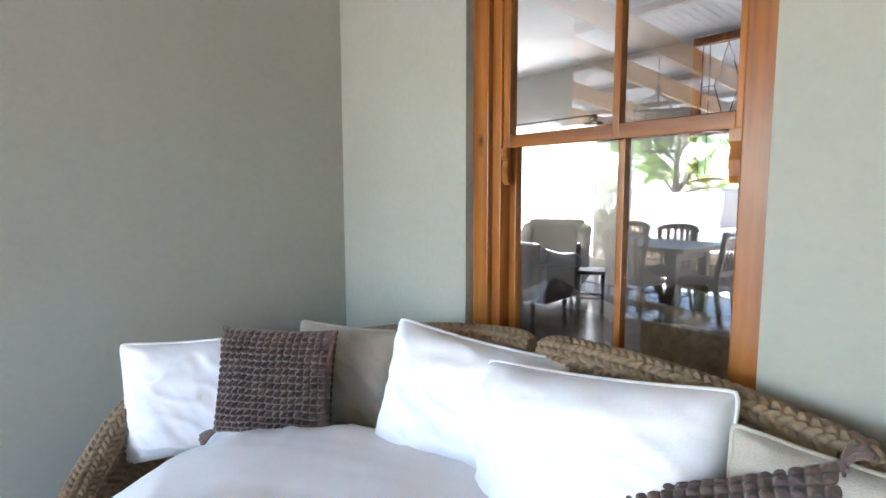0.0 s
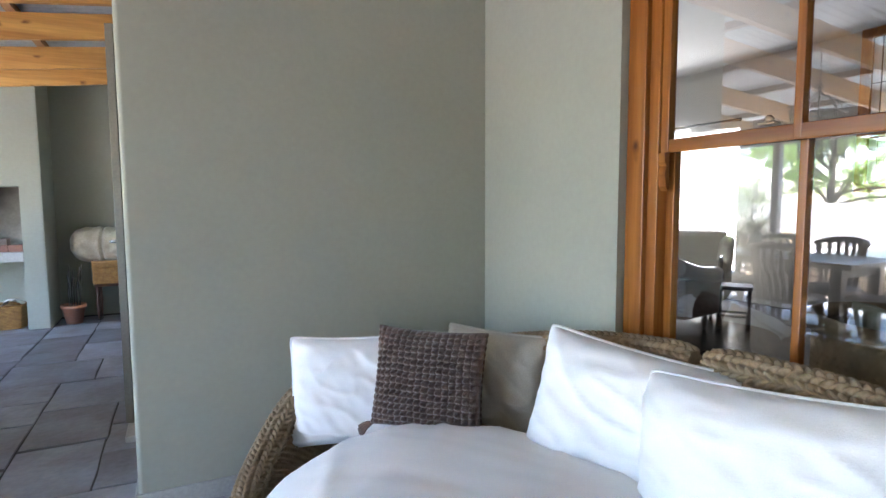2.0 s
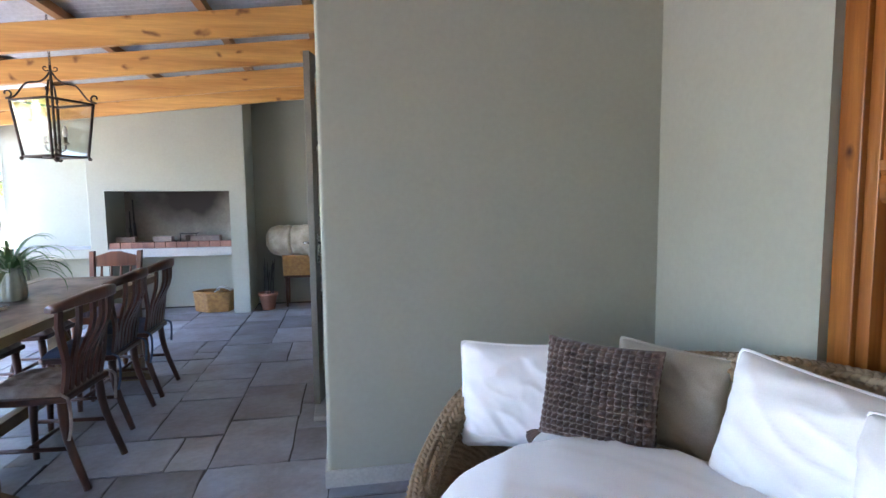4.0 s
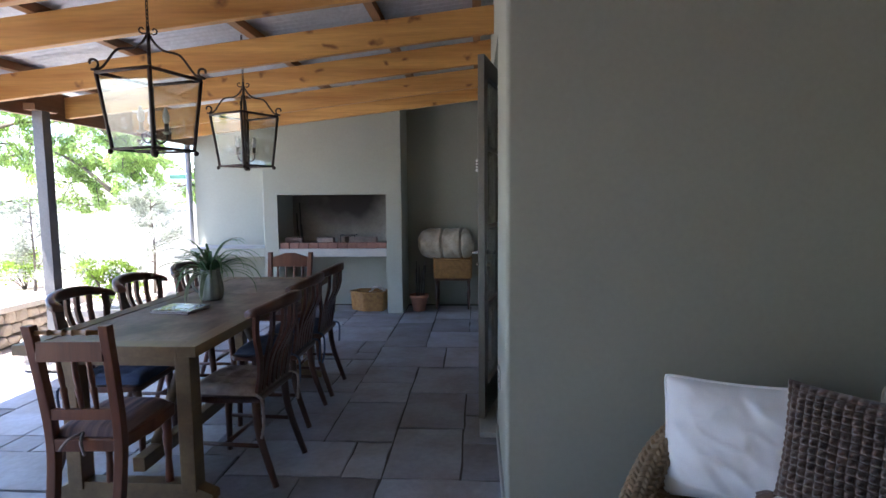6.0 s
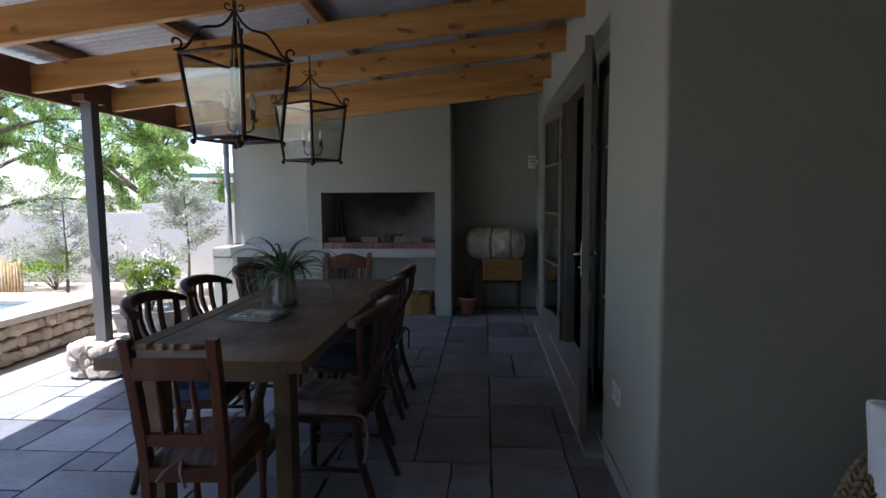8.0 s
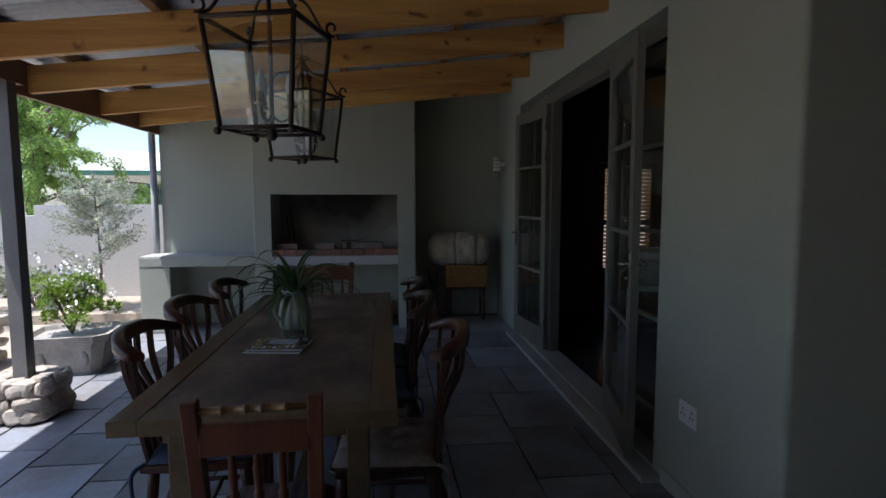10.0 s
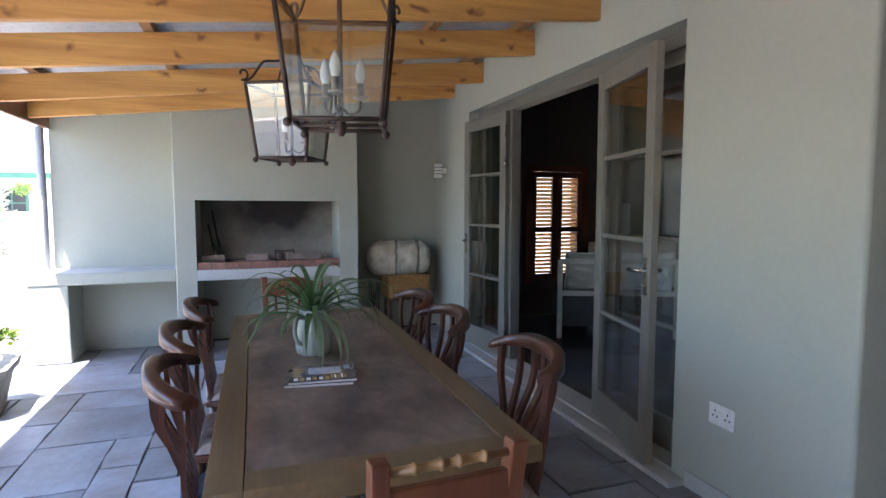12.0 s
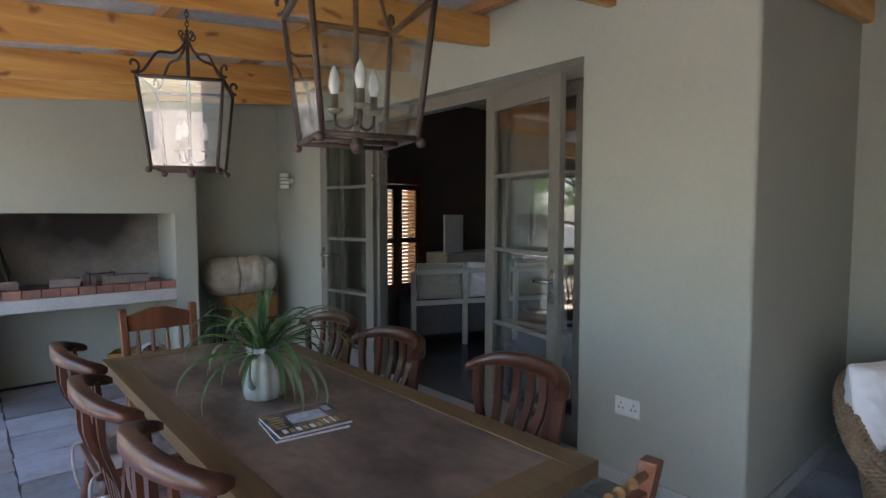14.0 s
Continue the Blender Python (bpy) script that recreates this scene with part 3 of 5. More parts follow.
BARS = (0.735, 1.225, 1.705)
for nm, y0, w in (("window_2", OY0 + 0.06, 4.33 - OY0 - 0.06), ("window_3", 5.79, OY1 - 0.06 - 5.79)):
    g = thing(nm, pose(DX + 0.145, y0, 0), "grey-green painted glazed side panel", "window", "side panels", "structure")
    glazed(g, w, 0.036, OZ - 0.09, 0.075, 0.08, 0.18, BARS)


def handle(parent, y, side):
    bm = bmesh.new()
    box(bm, side * 0.02, side * 0.026, y - 0.02, y + 0.02, 0.90, 1.10, 0.003)
    part("lock_plate", bm, CHROME, parent, "satin metal lock plate")
    bm = bmesh.new()
    tube(bm, [(side * 0.026, y, 1.03), (side * 0.06, y, 1.03), (side * 0.066, y - 0.012, 1.03), (side * 0.066, y - 0.115, 1.026), (side * 0.05, y - 0.125, 1.026)], 0.009, 10)
    part("lever", bm, CHROME, parent, "curved satin metal lever handle")
    bm = bmesh.new()
    tube(bm, [(side * 0.02, y, 0.955), (side * 0.04, y, 0.955)], 0.008, 8)
    part("key_cylinder", bm, BRASS, parent)


def leaf(nm, hinge, ang, label):
    d = thing(nm, pose(hinge[0], hinge[1], 0.04, 0, 0, ang), label, "door", "glazed doors", "structure")
    glazed(d, 0.76, 0.0, OZ - 0.135, 0.095, 0.11, 0.19, [b - 0.04 for b in BARS])
    handle(d, 0.712, 1)
    handle(d, 0.712, -1)
    for z in (0.25, 1.75, 2.02):
        bm = bmesh.new()
        tube(bm, [(-0.026, -0.006, z - 0.05), (-0.026, -0.006, z + 0.05)], 0.008, 8)
        part("hinge", bm, CHROME, d, "steel hinge")
    return d


leaf("door_1", (DX + 0.075, 4.375), 180 - 13, "open grey-green glazed door folded back beside its panel")
leaf("door_2", (DX + 0.075, 5.745), 7, "open grey-green glazed door folded back beside its panel")

# socket and bulkhead lamp
s = thing("wall_socket", pose(DX, 3.255, 0.43), "white double wall socket on the plaster", "socket")
part("plate", B(-0.009, -0.0005, -0.073, 0.073, -0.05, 0.05, bev=0.004), WHITEP, s)
for dy in (-0.036, 0.036):
    for a, b in ((0, 0.018), (-0.012, -0.008), (0.012, -0.008)):
        part("socket_hole", B(-0.0105, -0.009, dy + a - 0.003, dy + a + 0.003, b - 0.005, b + 0.005), BLACK, s)
    part("switch", B(-0.013, -0.009, dy - 0.006, dy + 0.006, 0.030, 0.042, bev=0.001), WHITEP, s)
s = thing("wall_lamp", pose(DX, 7.16, 1.80), "white cylindrical outdoor wall lamp", "lamp")
bm = bmesh.new()
tube(bm, [(-0.001, 0, 0.0), (-0.05, 0, 0.0)], 0.03, 12)
part("bracket", bm, WHITEP, s)
part("shade", lathe(bmesh.new(), [(0.04, -0.075), (0.045, -0.07), (0.045, 0.07), (0.04, 0.075)], (-0.09, 0, 0), 18), WHITEP, s)
for z in (-0.035, 0.0, 0.035):
    part("guard_ring", lathe(bmesh.new(), [(0.045, -0.005), (0.05, -0.004), (0.05, 0.004), (0.045, 0.005)], (-0.09, 0, z), 18), CHROME, s)


# ---- dining table ----
TX0, TX1, TY0, TY1, TZ = -2.40, -1.565, 2.575, 4.70, 0.775
tab = thing("dining_table", pose((TX0 + TX1) / 2, (TY0 + TY1) / 2, 0), "dark worn wooden trestle dining table with inset panels", "table")
hw, hl = (TX1 - TX0) / 2, (TY1 - TY0) / 2
bm = bmesh.new()
box(bm, -hw, -hw + 0.085, -hl, hl, TZ - 0.048, TZ, 0.0025)
box(bm, hw - 0.085, hw, -hl, hl, TZ - 0.048, TZ, 0.0025)
box(bm, -hw + 0.086, hw - 0.086, -hl, -hl + 0.095, TZ - 0.048, TZ - 0.001, 0.002)
box(bm, -hw + 0.086, hw - 0.086, hl - 0.095, hl, TZ - 0.048, TZ - 0.001, 0.002)
part("tabletop_frame", bm, TABLEW, tab)
for y0, y1 in ((-hl + 0.097, 0.28), (0.283, hl - 0.097)):
    part("tabletop_panel", B(-hw + 0.087, hw - 0.087, y0, y1, TZ - 0.035, TZ - 0.003, bev=0.0015), TABLETOP, tab)
for y in (-hl + 0.16, hl - 0.16):
    part("apron", B(-hw + 0.1, hw - 0.1, y - 0.02, y + 0.02, TZ - 0.13, TZ - 0.049), TABLEW, tab)
for y in (-hl + 0.16, hl - 0.16):
    for x in (-0.26, 0.29):
        part("leg", B(x - 0.036, x + 0.036, y - 0.045, y + 0.045, 0.05, TZ - 0.05, bev=0.006), TABLEW, tab)
    bm = bmesh.new()
    slab(bm, [(-0.38, 0), (-0.38, 0.035), (-0.28, 0.085), (0.28, 0.085), (0.40, 0.035), (0.40, 0)], -0.035, 0.035)
    for v in bm.verts:
        v.co = (v.co.x, y + v.co.z, v.co.y)
    part("foot", bm, TABLEW, tab)
part("stretcher", B(-0.03, 0.03, -hl + 0.2, hl - 0.2, 0.10, 0.17, bev=0.005), TABLEW, tab)
for sgn in (-1, 1):
    p = [Vector((0, sgn * (hl - 0.35), 0.17)), Vector((0, sgn * 0.25, TZ - 0.06))]
    part("brace", tube(bmesh.new(), p, 0.03, 4), TABLEW, tab)


# ---- chairs ----
def seat_outline(w, d, k=0.05):
    return [(-w / 2, 0.0), (w / 2, 0.0), (w / 2 + k / 2, d * 0.5), (w / 2 + k / 2, d - 0.03), (w / 2, d), (-w / 2, d), (-w / 2 - k / 2, d - 0.03), (-w / 2 - k / 2, d * 0.5)]


def pad(material, w, d, z, tufts=True):
    """A soft tufted pad."""
    bm = bmesh.new()

    def fn(u, v, top=True):
        x, y = (u - 0.5) * w, v * d + 0.02
        e = (1 - (2 * u - 1) ** 6) * (1 - (2 * v - 1) ** 6)
        h = 0.045 * e ** 0.5
        if tufts:
            h -= 0.02 * e * sum(math.exp(-((x - a * w / 4) ** 2 + (y - d / 2 - b * d / 4) ** 2) / 0.0008) for a in (-1, 0, 1) for b in (-1, 0, 1))
        return (x, y, z + max(h, 0) if top else z)
    grid(bm, fn, 24, 24)
    grid(bm, lambda u, v: fn(u, v, False), 1, 1)
    return bm


def captain_chair(name, m, padmat, label):
    """Dark chair with a curved yoke crest and slats; front along +y, origin on the floor under the back."""
    c = thing(name, m, label, "chair", "chairs round the table")
    bm = slab(bmesh.new(), seat_outline(0.40, 0.41), 0.425, 0.455)
    bmesh.ops.bevel(bm, geom=list(bm.edges), offset=0.008, segments=2, affect="EDGES", profile=0.5)
    part("seat", bm, MAHOG, c)
    # crest: a swept, thick, curved bar with rounded ends
    bm = bmesh.new()
    n = 26
    ring = []
    for i in range(n + 1):
        s = i / n * 2 - 1
        x = 0.235 * math.sin(s * 1.35) / math.sin(1.35)
        y = -0.085 + 0.115 * abs(s) ** 2.3
        hgt = 0.046 + 0.014 * math.cos(s * 2.4)
        th = 0.021 + 0.010 * (abs(s) ** 6)
        z = 0.885 + 0.02 * math.cos(s * 1.6) - 0.022 * abs(s) ** 3
        nx, ny = -0.5 * s, 1.0
        l = math.hypot(nx, ny)
        nx, ny = nx / l, ny / l
        k = 1.0 if abs(s) < 0.97 else 0.7
        ring.append([bm.verts.new((x + a * nx * th * k, y + a * ny * th * k, z + b * hgt / 2 * k)) for a, b in ((-1, -0.8), (-0.6, -1), (0.6, -1), (1, -0.8), (1, 0.8), (0.6, 1), (-0.6, 1), (-1, 0.8))])
    for u, v in zip(ring, ring[1:]):
        for j in range(8):
            f = bm.faces.new((u[j], u[(j + 1) % 8], v[(j + 1) % 8], v[j]))
            f.smooth = True
    bm.faces.new(ring[0][::-1])
    bm.faces.new(ring[-1])
    part("crest_rail", bm, MAHOG, c)
    for i in range(7):
        s = (i - 3) / 3
        xb, xt = 0.16 * s, 0.208 * s
        yt = -0.085 + 0.115 * abs(s * 0.86) ** 2.3
        pts = spline([(xb, 0.03, 0.45), (xb * 1.05, 0.005, 0.6), (xt * 0.97, yt + 0.01, 0.76), (xt, yt, 0.875)], 8)
        bm = bmesh.new()
        w = 0.021 if abs(s) == 1 else 0.0165
        rr = []
        for p in pts:
            rr.append([bm.verts.new((p.x + a * w, p.y + b * 0.008, p.z)) for a, b in ((-1, -1), (1, -1), (1, 1), (-1, 1))])
        for u, v in zip(rr, rr[1:]):
            for j in range(4):
                bm.faces.new((u[j], u[(j + 1) % 4], v[(j + 1) % 4], v[j]))
        bm.faces.new(rr[0][::-1])
        bm.faces.new(rr[-1])
        part("slat", bm, MAHOG, c)
    for sx in (-1, 1):
        bm = tube(bmesh.new(), spline([(sx * 0.17, 0.36, 0.43), (sx * 0.175, 0.375, 0.22), (sx * 0.18, 0.38, 0.0)], 6), [0.022, 0.024, 0.022, 0.02, 0.018, 0.017, 0.016], 8)
        part("leg", bm, MAHOG, c)
        bm = tube(bmesh.new(), spline([(sx * 0.165, 0.04, 0.43), (sx * 0.175, 0.02, 0.25), (sx * 0.185, -0.06, 0.0)], 6), [0.022, 0.022, 0.021, 0.02, 0.019, 0.018, 0.017], 8)
        part("leg", bm, MAHOG, c)
        part("stretcher", tube(bmesh.new(), [(sx * 0.178, 0.0, 0.2), (sx * 0.178, 0.375, 0.2)], 0.011, 8), MAHOG, c)
    part("stretcher", tube(bmesh.new(), [(-0.178, 0.2, 0.2), (0.178, 0.2, 0.2)], 0.011, 8), MAHOG, c)
    part("seat_pad", pad(padmat, 0.39, 0.38, 0.456), padmat, c, "tufted cotton seat pad tied on")
    bm = bmesh.new()
    tube(bm, spline([(-0.19, 0.02, 0.46), (-0.215, -0.02, 0.44), (-0.21, -0.02, 0.33), (-0.2, 0.0, 0.25)], 8), 0.007, 6)
    part("pad_tie", bm, padmat, c)
    bm = bmesh.new()
    tube(bm, spline([(0.19, 0.02, 0.46), (0.215, -0.02, 0.43), (0.205, -0.02, 0.30)], 8), 0.007, 6)
    part("pad_tie", bm, padmat, c)
    return c


for y, x, a, pm, t in ((3.16, -2.50, -86, DENIM, "blue"), (3.74, -2.535, -90, PADCREAM, "cream"), (4.36, -2.52, -90, PADCREAM, "cream")):
    captain_chair("captain_chair", pose(x, y, 0, 0, 0, a), pm, f"dark mahogany slatted chair with {t} seat pad")
for y, x, a, pm, t in ((3.04, -1.385, 86, PADCREAM, "cream"), (3.74, -1.45, 90, DENIM, "blue"), (4.28, -1.45, 90, DENIM, "blue")):
    captain_chair("captain_chair", pose(x, y, 0, 0, 0, a), pm, f"dark mahogany slatted chair with {t} seat pad")


def spindle_chair(name, m, crest, label, k=1.0):
    """Reddish chair with square posts, turned top rail and spindles."""
    c = thing(name, m, label, "chair", "chairs round the table")
    for sx in (-1, 1):
        pts = spline([(sx * k * 0.165, -0.05, 0.0), (sx * k * 0.168, 0.0, 0.25), (sx * k * 0.172, 0.02, 0.45), (sx * k * 0.178, -0.01, 0.7), (sx * k * 0.185, -0.05, 0.93)], 12)
        bm = bmesh.new()
        rr = [[bm.verts.new((p.x + a * 0.019, p.y + b * 0.021, p.z)) for a, b in ((-1, -1), (1, -1), (1, 1), (-1, 1))] for p in pts]
        for u, v in zip(rr, rr[1:]):
            for j in range(4):
                bm.faces.new((u[j], u[(j + 1) % 4], v[(j + 1) % 4], v[j]))
        bm.faces.new(rr[0][::-1])
        bm.faces.new(rr[-1])
        bmesh.ops.bevel(bm, geom=list(bm.edges), offset=0.004, segments=2, affect="EDGES", profile=0.5)
        part("back_post", bm, CHERRY, c)
        bm = lathe(bmesh.new(), [(0.012, 0), (0.015, 0.03), (0.01, 0.05), (0.02, 0.09), (0.014, 0.2), (0.022, 0.3), (0.018, 0.33), (0.022, 0.35), (0.02, 0.43)], (sx * k * 0.175, 0.37, 0), 14)
        part("leg", bm, CHERRY, c)
    bm = slab(bmesh.new(), seat_outline(0.36 * k, 0.42, 0.06), 0.40, 0.455)
    bmesh.ops.bevel(bm, geom=list(bm.edges), offset=0.008, segments=2, affect="EDGES", profile=0.5)
    part("seat", bm, CHERRY, c)
    part("lower_rail", B(-0.16 * k, 0.16 * k, -0.006, 0.018, 0.535, 0.58, bev=0.004), CHERRY, c)
    if crest:
        bm = bmesh.new()
        out = [(-0.17, 0.80), (0.17, 0.80), (0.17, 0.885), (0.10, 0.905), (0.04, 0.925), (-0.04, 0.925), (-0.10, 0.905), (-0.17, 0.885)]
        slab(bm, out, -0.052, -0.03)
        for v in bm.verts:
            v.co = (v.co.x, v.co.z, v.co.y)
        part("crest_rail", bm, CHERRY, c)
    else:
        part("crest_rail", B(-0.165 * k, 0.165 * k, -0.052, -0.028, 0.785, 0.865, bev=0.005), CHERRY, c)
        pr = [(0.011, -0.17), (0.013, -0.10), (0.016, -0.098), (0.016, -0.09), (0.012, -0.088), (0.013, -0.03), (0.017, -0.028), (0.017, -0.02), (0.012, -0.018), (0.012, 0.018), (0.017, 0.02), (0.017, 0.028), (0.013, 0.03), (0.012, 0.088), (0.016, 0.09), (0.016, 0.098), (0.013, 0.10), (0.011, 0.17)]
        bm = lathe(bmesh.new(), [(r * 0.78, z * k) for r, z in pr], (0, 0, 0), 12)
        bmesh.ops.transform(bm, matrix=Matrix.Translation((0, -0.045, 0.90)) @ Matrix.Rotation(radians(90), 4, "Y"), verts=bm.verts)
        part("turned_rail", bm, BAMBOO, c, "pale turned bamboo-style top rail")
    for i in range(4 if crest else 3):
        x = (i - (1.5 if crest else 1)) * 0.075 * k
        pr = [(0.009, 0), (0.011, 0.05), (0.014, 0.09), (0.009, 0.1), (0.012, 0.14), (0.009, 0.2), (0.008, 0.23)]
        bm = lathe(bmesh.new(), pr, (0, 0, 0), 10)
        bmesh.ops.transform(bm, matrix=Matrix.Translation((x, 0.005, 0.575)) @ Matrix.Rotation(radians(9), 4, "X"), verts=bm.verts)
        part("spindle", bm, CHERRY, c)
    part("seat_pad", pad(STRIPE, 0.36 * k, 0.38, 0.456, False), STRIPE, c, "striped woven seat pad with ties")
    bm = bmesh.new()
    tube(bm, spline([(-0.02, 0.03, 0.47), (-0.05, -0.02, 0.46), (-0.08, -0.03, 0.42)], 6), 0.006, 6)
    tube(bm, spline([(-0.02, 0.03, 0.47), (0.0, -0.02, 0.45), (0.02, -0.03, 0.40)], 6), 0.006, 6)
    part("pad_ties", bm, PADCREAM, c)
    return c


spindle_chair("spindle_chair", pose(-1.925, 2.355, 0, 0, 0, 3), False, "reddish wooden chair with turned top rail and striped pad", 0.80)
spindle_chair("spindle_chair", pose(-2.035, 5.13, 0, 0, 0, 180), True, "reddish wooden chair with shaped crest and turned spindles")

# ---- lanterns ----
def lantern(m, chain_top, label):
    """Square tapered iron lantern; origin at the centre of its base."""
    L0 = thing("lantern", m, label, "lantern", "hanging lanterns")
    b, t, h, r = 0.132, 0.168, 0.37, 0.0072
    cb = [Vector((sx * b, sy * b, 0)) for sx, sy in ((-1, -1), (1, -1), (1, 1), (-1, 1))]
    ct = [Vector((sx * t, sy * t, h)) for sx, sy in ((-1, -1), (1, -1), (1, 1), (-1, 1))]
    for i in range(4):
        part("corner_bar", tube(bmesh.new(), [cb[i], ct[i]], r * 1.3, 4), IRON, L0)
        part("bottom_bar", tube(bmesh.new(), [cb[i], cb[(i + 1) % 4]], r * 1.25, 4), IRON, L0)
        part("top_bar", tube(bmesh.new(), [ct[i], ct[(i + 1) % 4]], r * 1.4, 4), IRON, L0)
        bm = bmesh.new()
        bmesh.ops.create_icosphere(bm, subdivisions=2, radius=0.014, matrix=Matrix.Translation(cb[i] * 1.05 + Vector((0, 0, -0.012))))
        part("finial", bm, IRON, L0)
        bm = bmesh.new()
        q = [cb[i].lerp(cb[(i + 1) % 4], 0.02), cb[i].lerp(cb[(i + 1) % 4], 0.98), ct[i].lerp(ct[(i + 1) % 4], 0.98), ct[i].lerp(ct[(i + 1) % 4], 0.02)]
        nrm = (q[1] - q[0]).cross(q[3] - q[0]).normalized() * 0.001
        f = [bm.verts.new(p + nrm) for p in q]
        g = [bm.verts.new(p - nrm) for p in q]
        bm.faces.new(f)
        bm.faces.new(g[::-1])
        for k in range(4):
            bm.faces.new((f[k], g[k], g[(k + 1) % 4], f[(k + 1) % 4]))
        part("pane", bm, LGLASS, L0).visible_shadow = False
        # scroll arm from the corner to the crown
        d = Vector((ct[i].x, ct[i].y, 0)).normalized()
        hub = ct[i] + d * 0.012 + Vector((0, 0, 0.044))
        curl = [hub + (d * math.cos(-0.9 - k * 0.42) + Vector((0, 0, math.sin(-0.9 - k * 0.42)))) * (0.034 * (1 - k / 19)) for k in range(14, 0, -1)]
        arm = curl + spline([ct[i] - d * 0.004 + Vector((0, 0, 0.012)), ct[i] - d * 0.035 + Vector((0, 0, 0.035)), ct[i] - d * 0.085 + Vector((0, 0, 0.108)), ct[i] - d * 0.115 + Vector((0, 0, 0.126)), ct[i] - d * 0.17 + Vector((0, 0, 0.135)), d * 0.03 + Vector((0, 0, h + 0.165)), d * 0.006 + Vector((0, 0, h + 0.205))], 24)
        part("scroll_arm", tube(bmesh.new(), arm, 0.006, 6), IRON, L0)
        cr = [Vector((0, 0, h + 0.20)) + d * (0.026 + 0.024 * (1 - k / 8) * math.cos(k * 0.8 - 2.4)) + Vector((0, 0, 0.030 + 0.024 * (1 - k / 8) * math.sin(k * 0.8 - 2.4))) for k in range(8)]
        part("crown_scroll", tube(bmesh.new(), cr, 0.004, 6), IRON, L0)
    part("stem", tube(bmesh.new(), [(0, 0, -0.02), (0, 0, h + 0.25)], 0.0085, 8), IRON, L0)
    part("base_bar", tube(bmesh.new(), [(cb[0] + cb[3]) / 2, (cb[1] + cb[2]) / 2], 0.008, 4), IRON, L0)
    part("base_cup", lathe(bmesh.new(), [(0.008, -0.035), (0.018, -0.022), (0.02, -0.01), (0.012, 0.02), (0.008, 0.03)], (0, 0, 0), 14), IRON, L0)
    for k in range(3):
        a = k * 2 * math.pi / 3 + 0.4
        d = Vector((math.cos(a), math.sin(a), 0))
        part("candle_arm", tube(bmesh.new(), spline([(0, 0, 0.06), d * 0.03 + Vector((0, 0, 0.035)), d * 0.062 + Vector((0, 0, 0.05)), d * 0.066 + Vector((0, 0, 0.085))], 8), 0.005, 6), IRON, L0)
        part("candle_cup", lathe(bmesh.new(), [(0.008, 0.08), (0.024, 0.09), (0.024, 0.094), (0.011, 0.097), (0.011, 0.135)], tuple(d * 0.066), 12), BRASS, L0)
        part("bulb", lathe(bmesh.new(), [(0.009, 0.135), (0.0165, 0.155), (0.017, 0.17), (0.012, 0.195), (0.003, 0.215)], tuple(d * 0.066), 14), BULB, L0, "white candle-shaped bulb, unlit")
    z, i = h + 0.255, 0
    while z < chain_top:
        bm = bmesh.new()
        a = [(0.007 * math.cos(k) if i % 2 else 0, 0 if i % 2 else 0.007 * math.cos(k), z + 0.014 * math.sin(k)) for k in [j * math.pi / 5 for j in range(10)]]
        tube(bm, a, 0.0025, 5, True)
        part("chain_link", bm, IRON, L0)
        z += 0.021
        i += 1
    return L0


lantern(pose(-2.01, 3.10, 1.662, 0, 0, -15), 0.97, "rusty iron square lantern on a chain, clear glass")
lantern(pose(-2.075, 4.39, 1.655, 0, 0, -27), 0.97, "rusty iron square lantern on a chain, clear glass")

# ---- on the table ----
jug = thing("jug", pose(-2.045, 3.70, TZ - 0.002, 0, 0, 40), "pale green glazed faceted ceramic jug", "jug")
part("body", lathe(bmesh.new(), [(0.055, 0), (0.068, 0.008), (0.075, 0.04), (0.073, 0.08), (0.062, 0.14), (0.055, 0.175), (0.058, 0.195), (0.052, 0.195), (0.048, 0.16)], n=60, flute=0.05, lobes=10), CERAMIC, jug)
part("handle", tube(bmesh.new(), spline([(-0.055, 0, 0.165), (-0.095, 0, 0.17), (-0.11, 0, 0.12), (-0.095, 0, 0.07), (-0.07, 0, 0.055)], 14), 0.009, 8), CERAMIC, jug)
random.seed(5)
plant = thing("spider_plant", pose(-2.045, 3.70, TZ + 0.15), "green and white strappy spider plant in the jug", "plant")
for i in range(74):
    a, ln = random.uniform(0, 2 * math.pi), random.uniform(0.2, 0.46)
    rise = random.uniform(0.35, 1.5)
    d = Vector((math.cos(a), math.sin(a), 0))
    side = Vector((-d.y, d.x, 0))
    bm = bmesh.new()
    w0 = random.uniform(0.006, 0.011)
    tw = random.uniform(-0.4, 0.4)
    L1, R1, C1 = [], [], []
    p = d * 0.01 + Vector((0, 0, 0.0))
    ang = rise
    for k in range(11):
        s = k / 10
        w = w0 * (1 - s ** 3) * (0.6 + 0.8 * min(1, s * 3))
        sd = side * math.cos(tw * s) + Vector((0, 0, math.sin(tw * s)))
        C1.append(bm.verts.new(p + Vector((0, 0, -0.0025))))
        L1.append(bm.verts.new(p - sd * w))
        R1.append(bm.verts.new(p + sd * w))
        p = p + (d * math.cos(ang) + Vector((0, 0, math.sin(ang)))) * ln / 10
        ang -= (0.10 + 0.36 * s * s) * (1.3 if ln > 0.24 else 0.85)
        if p.z < -0.135:
            p.z, ang = -0.135, 0.0
    for k in range(10):
        for A_, B_ in ((L1, C1), (C1, R1)):
            bm.faces.new((A_[k], B_[k], B_[k + 1], A_[k + 1])).smooth = True
    part("leaf", bm, SPIDERPALE if i % 4 == 0 else SPIDER, plant)
mags = [(0.0, 0.0, 0.0, PAPER), (0.008, 0.004, 3, COVER)]
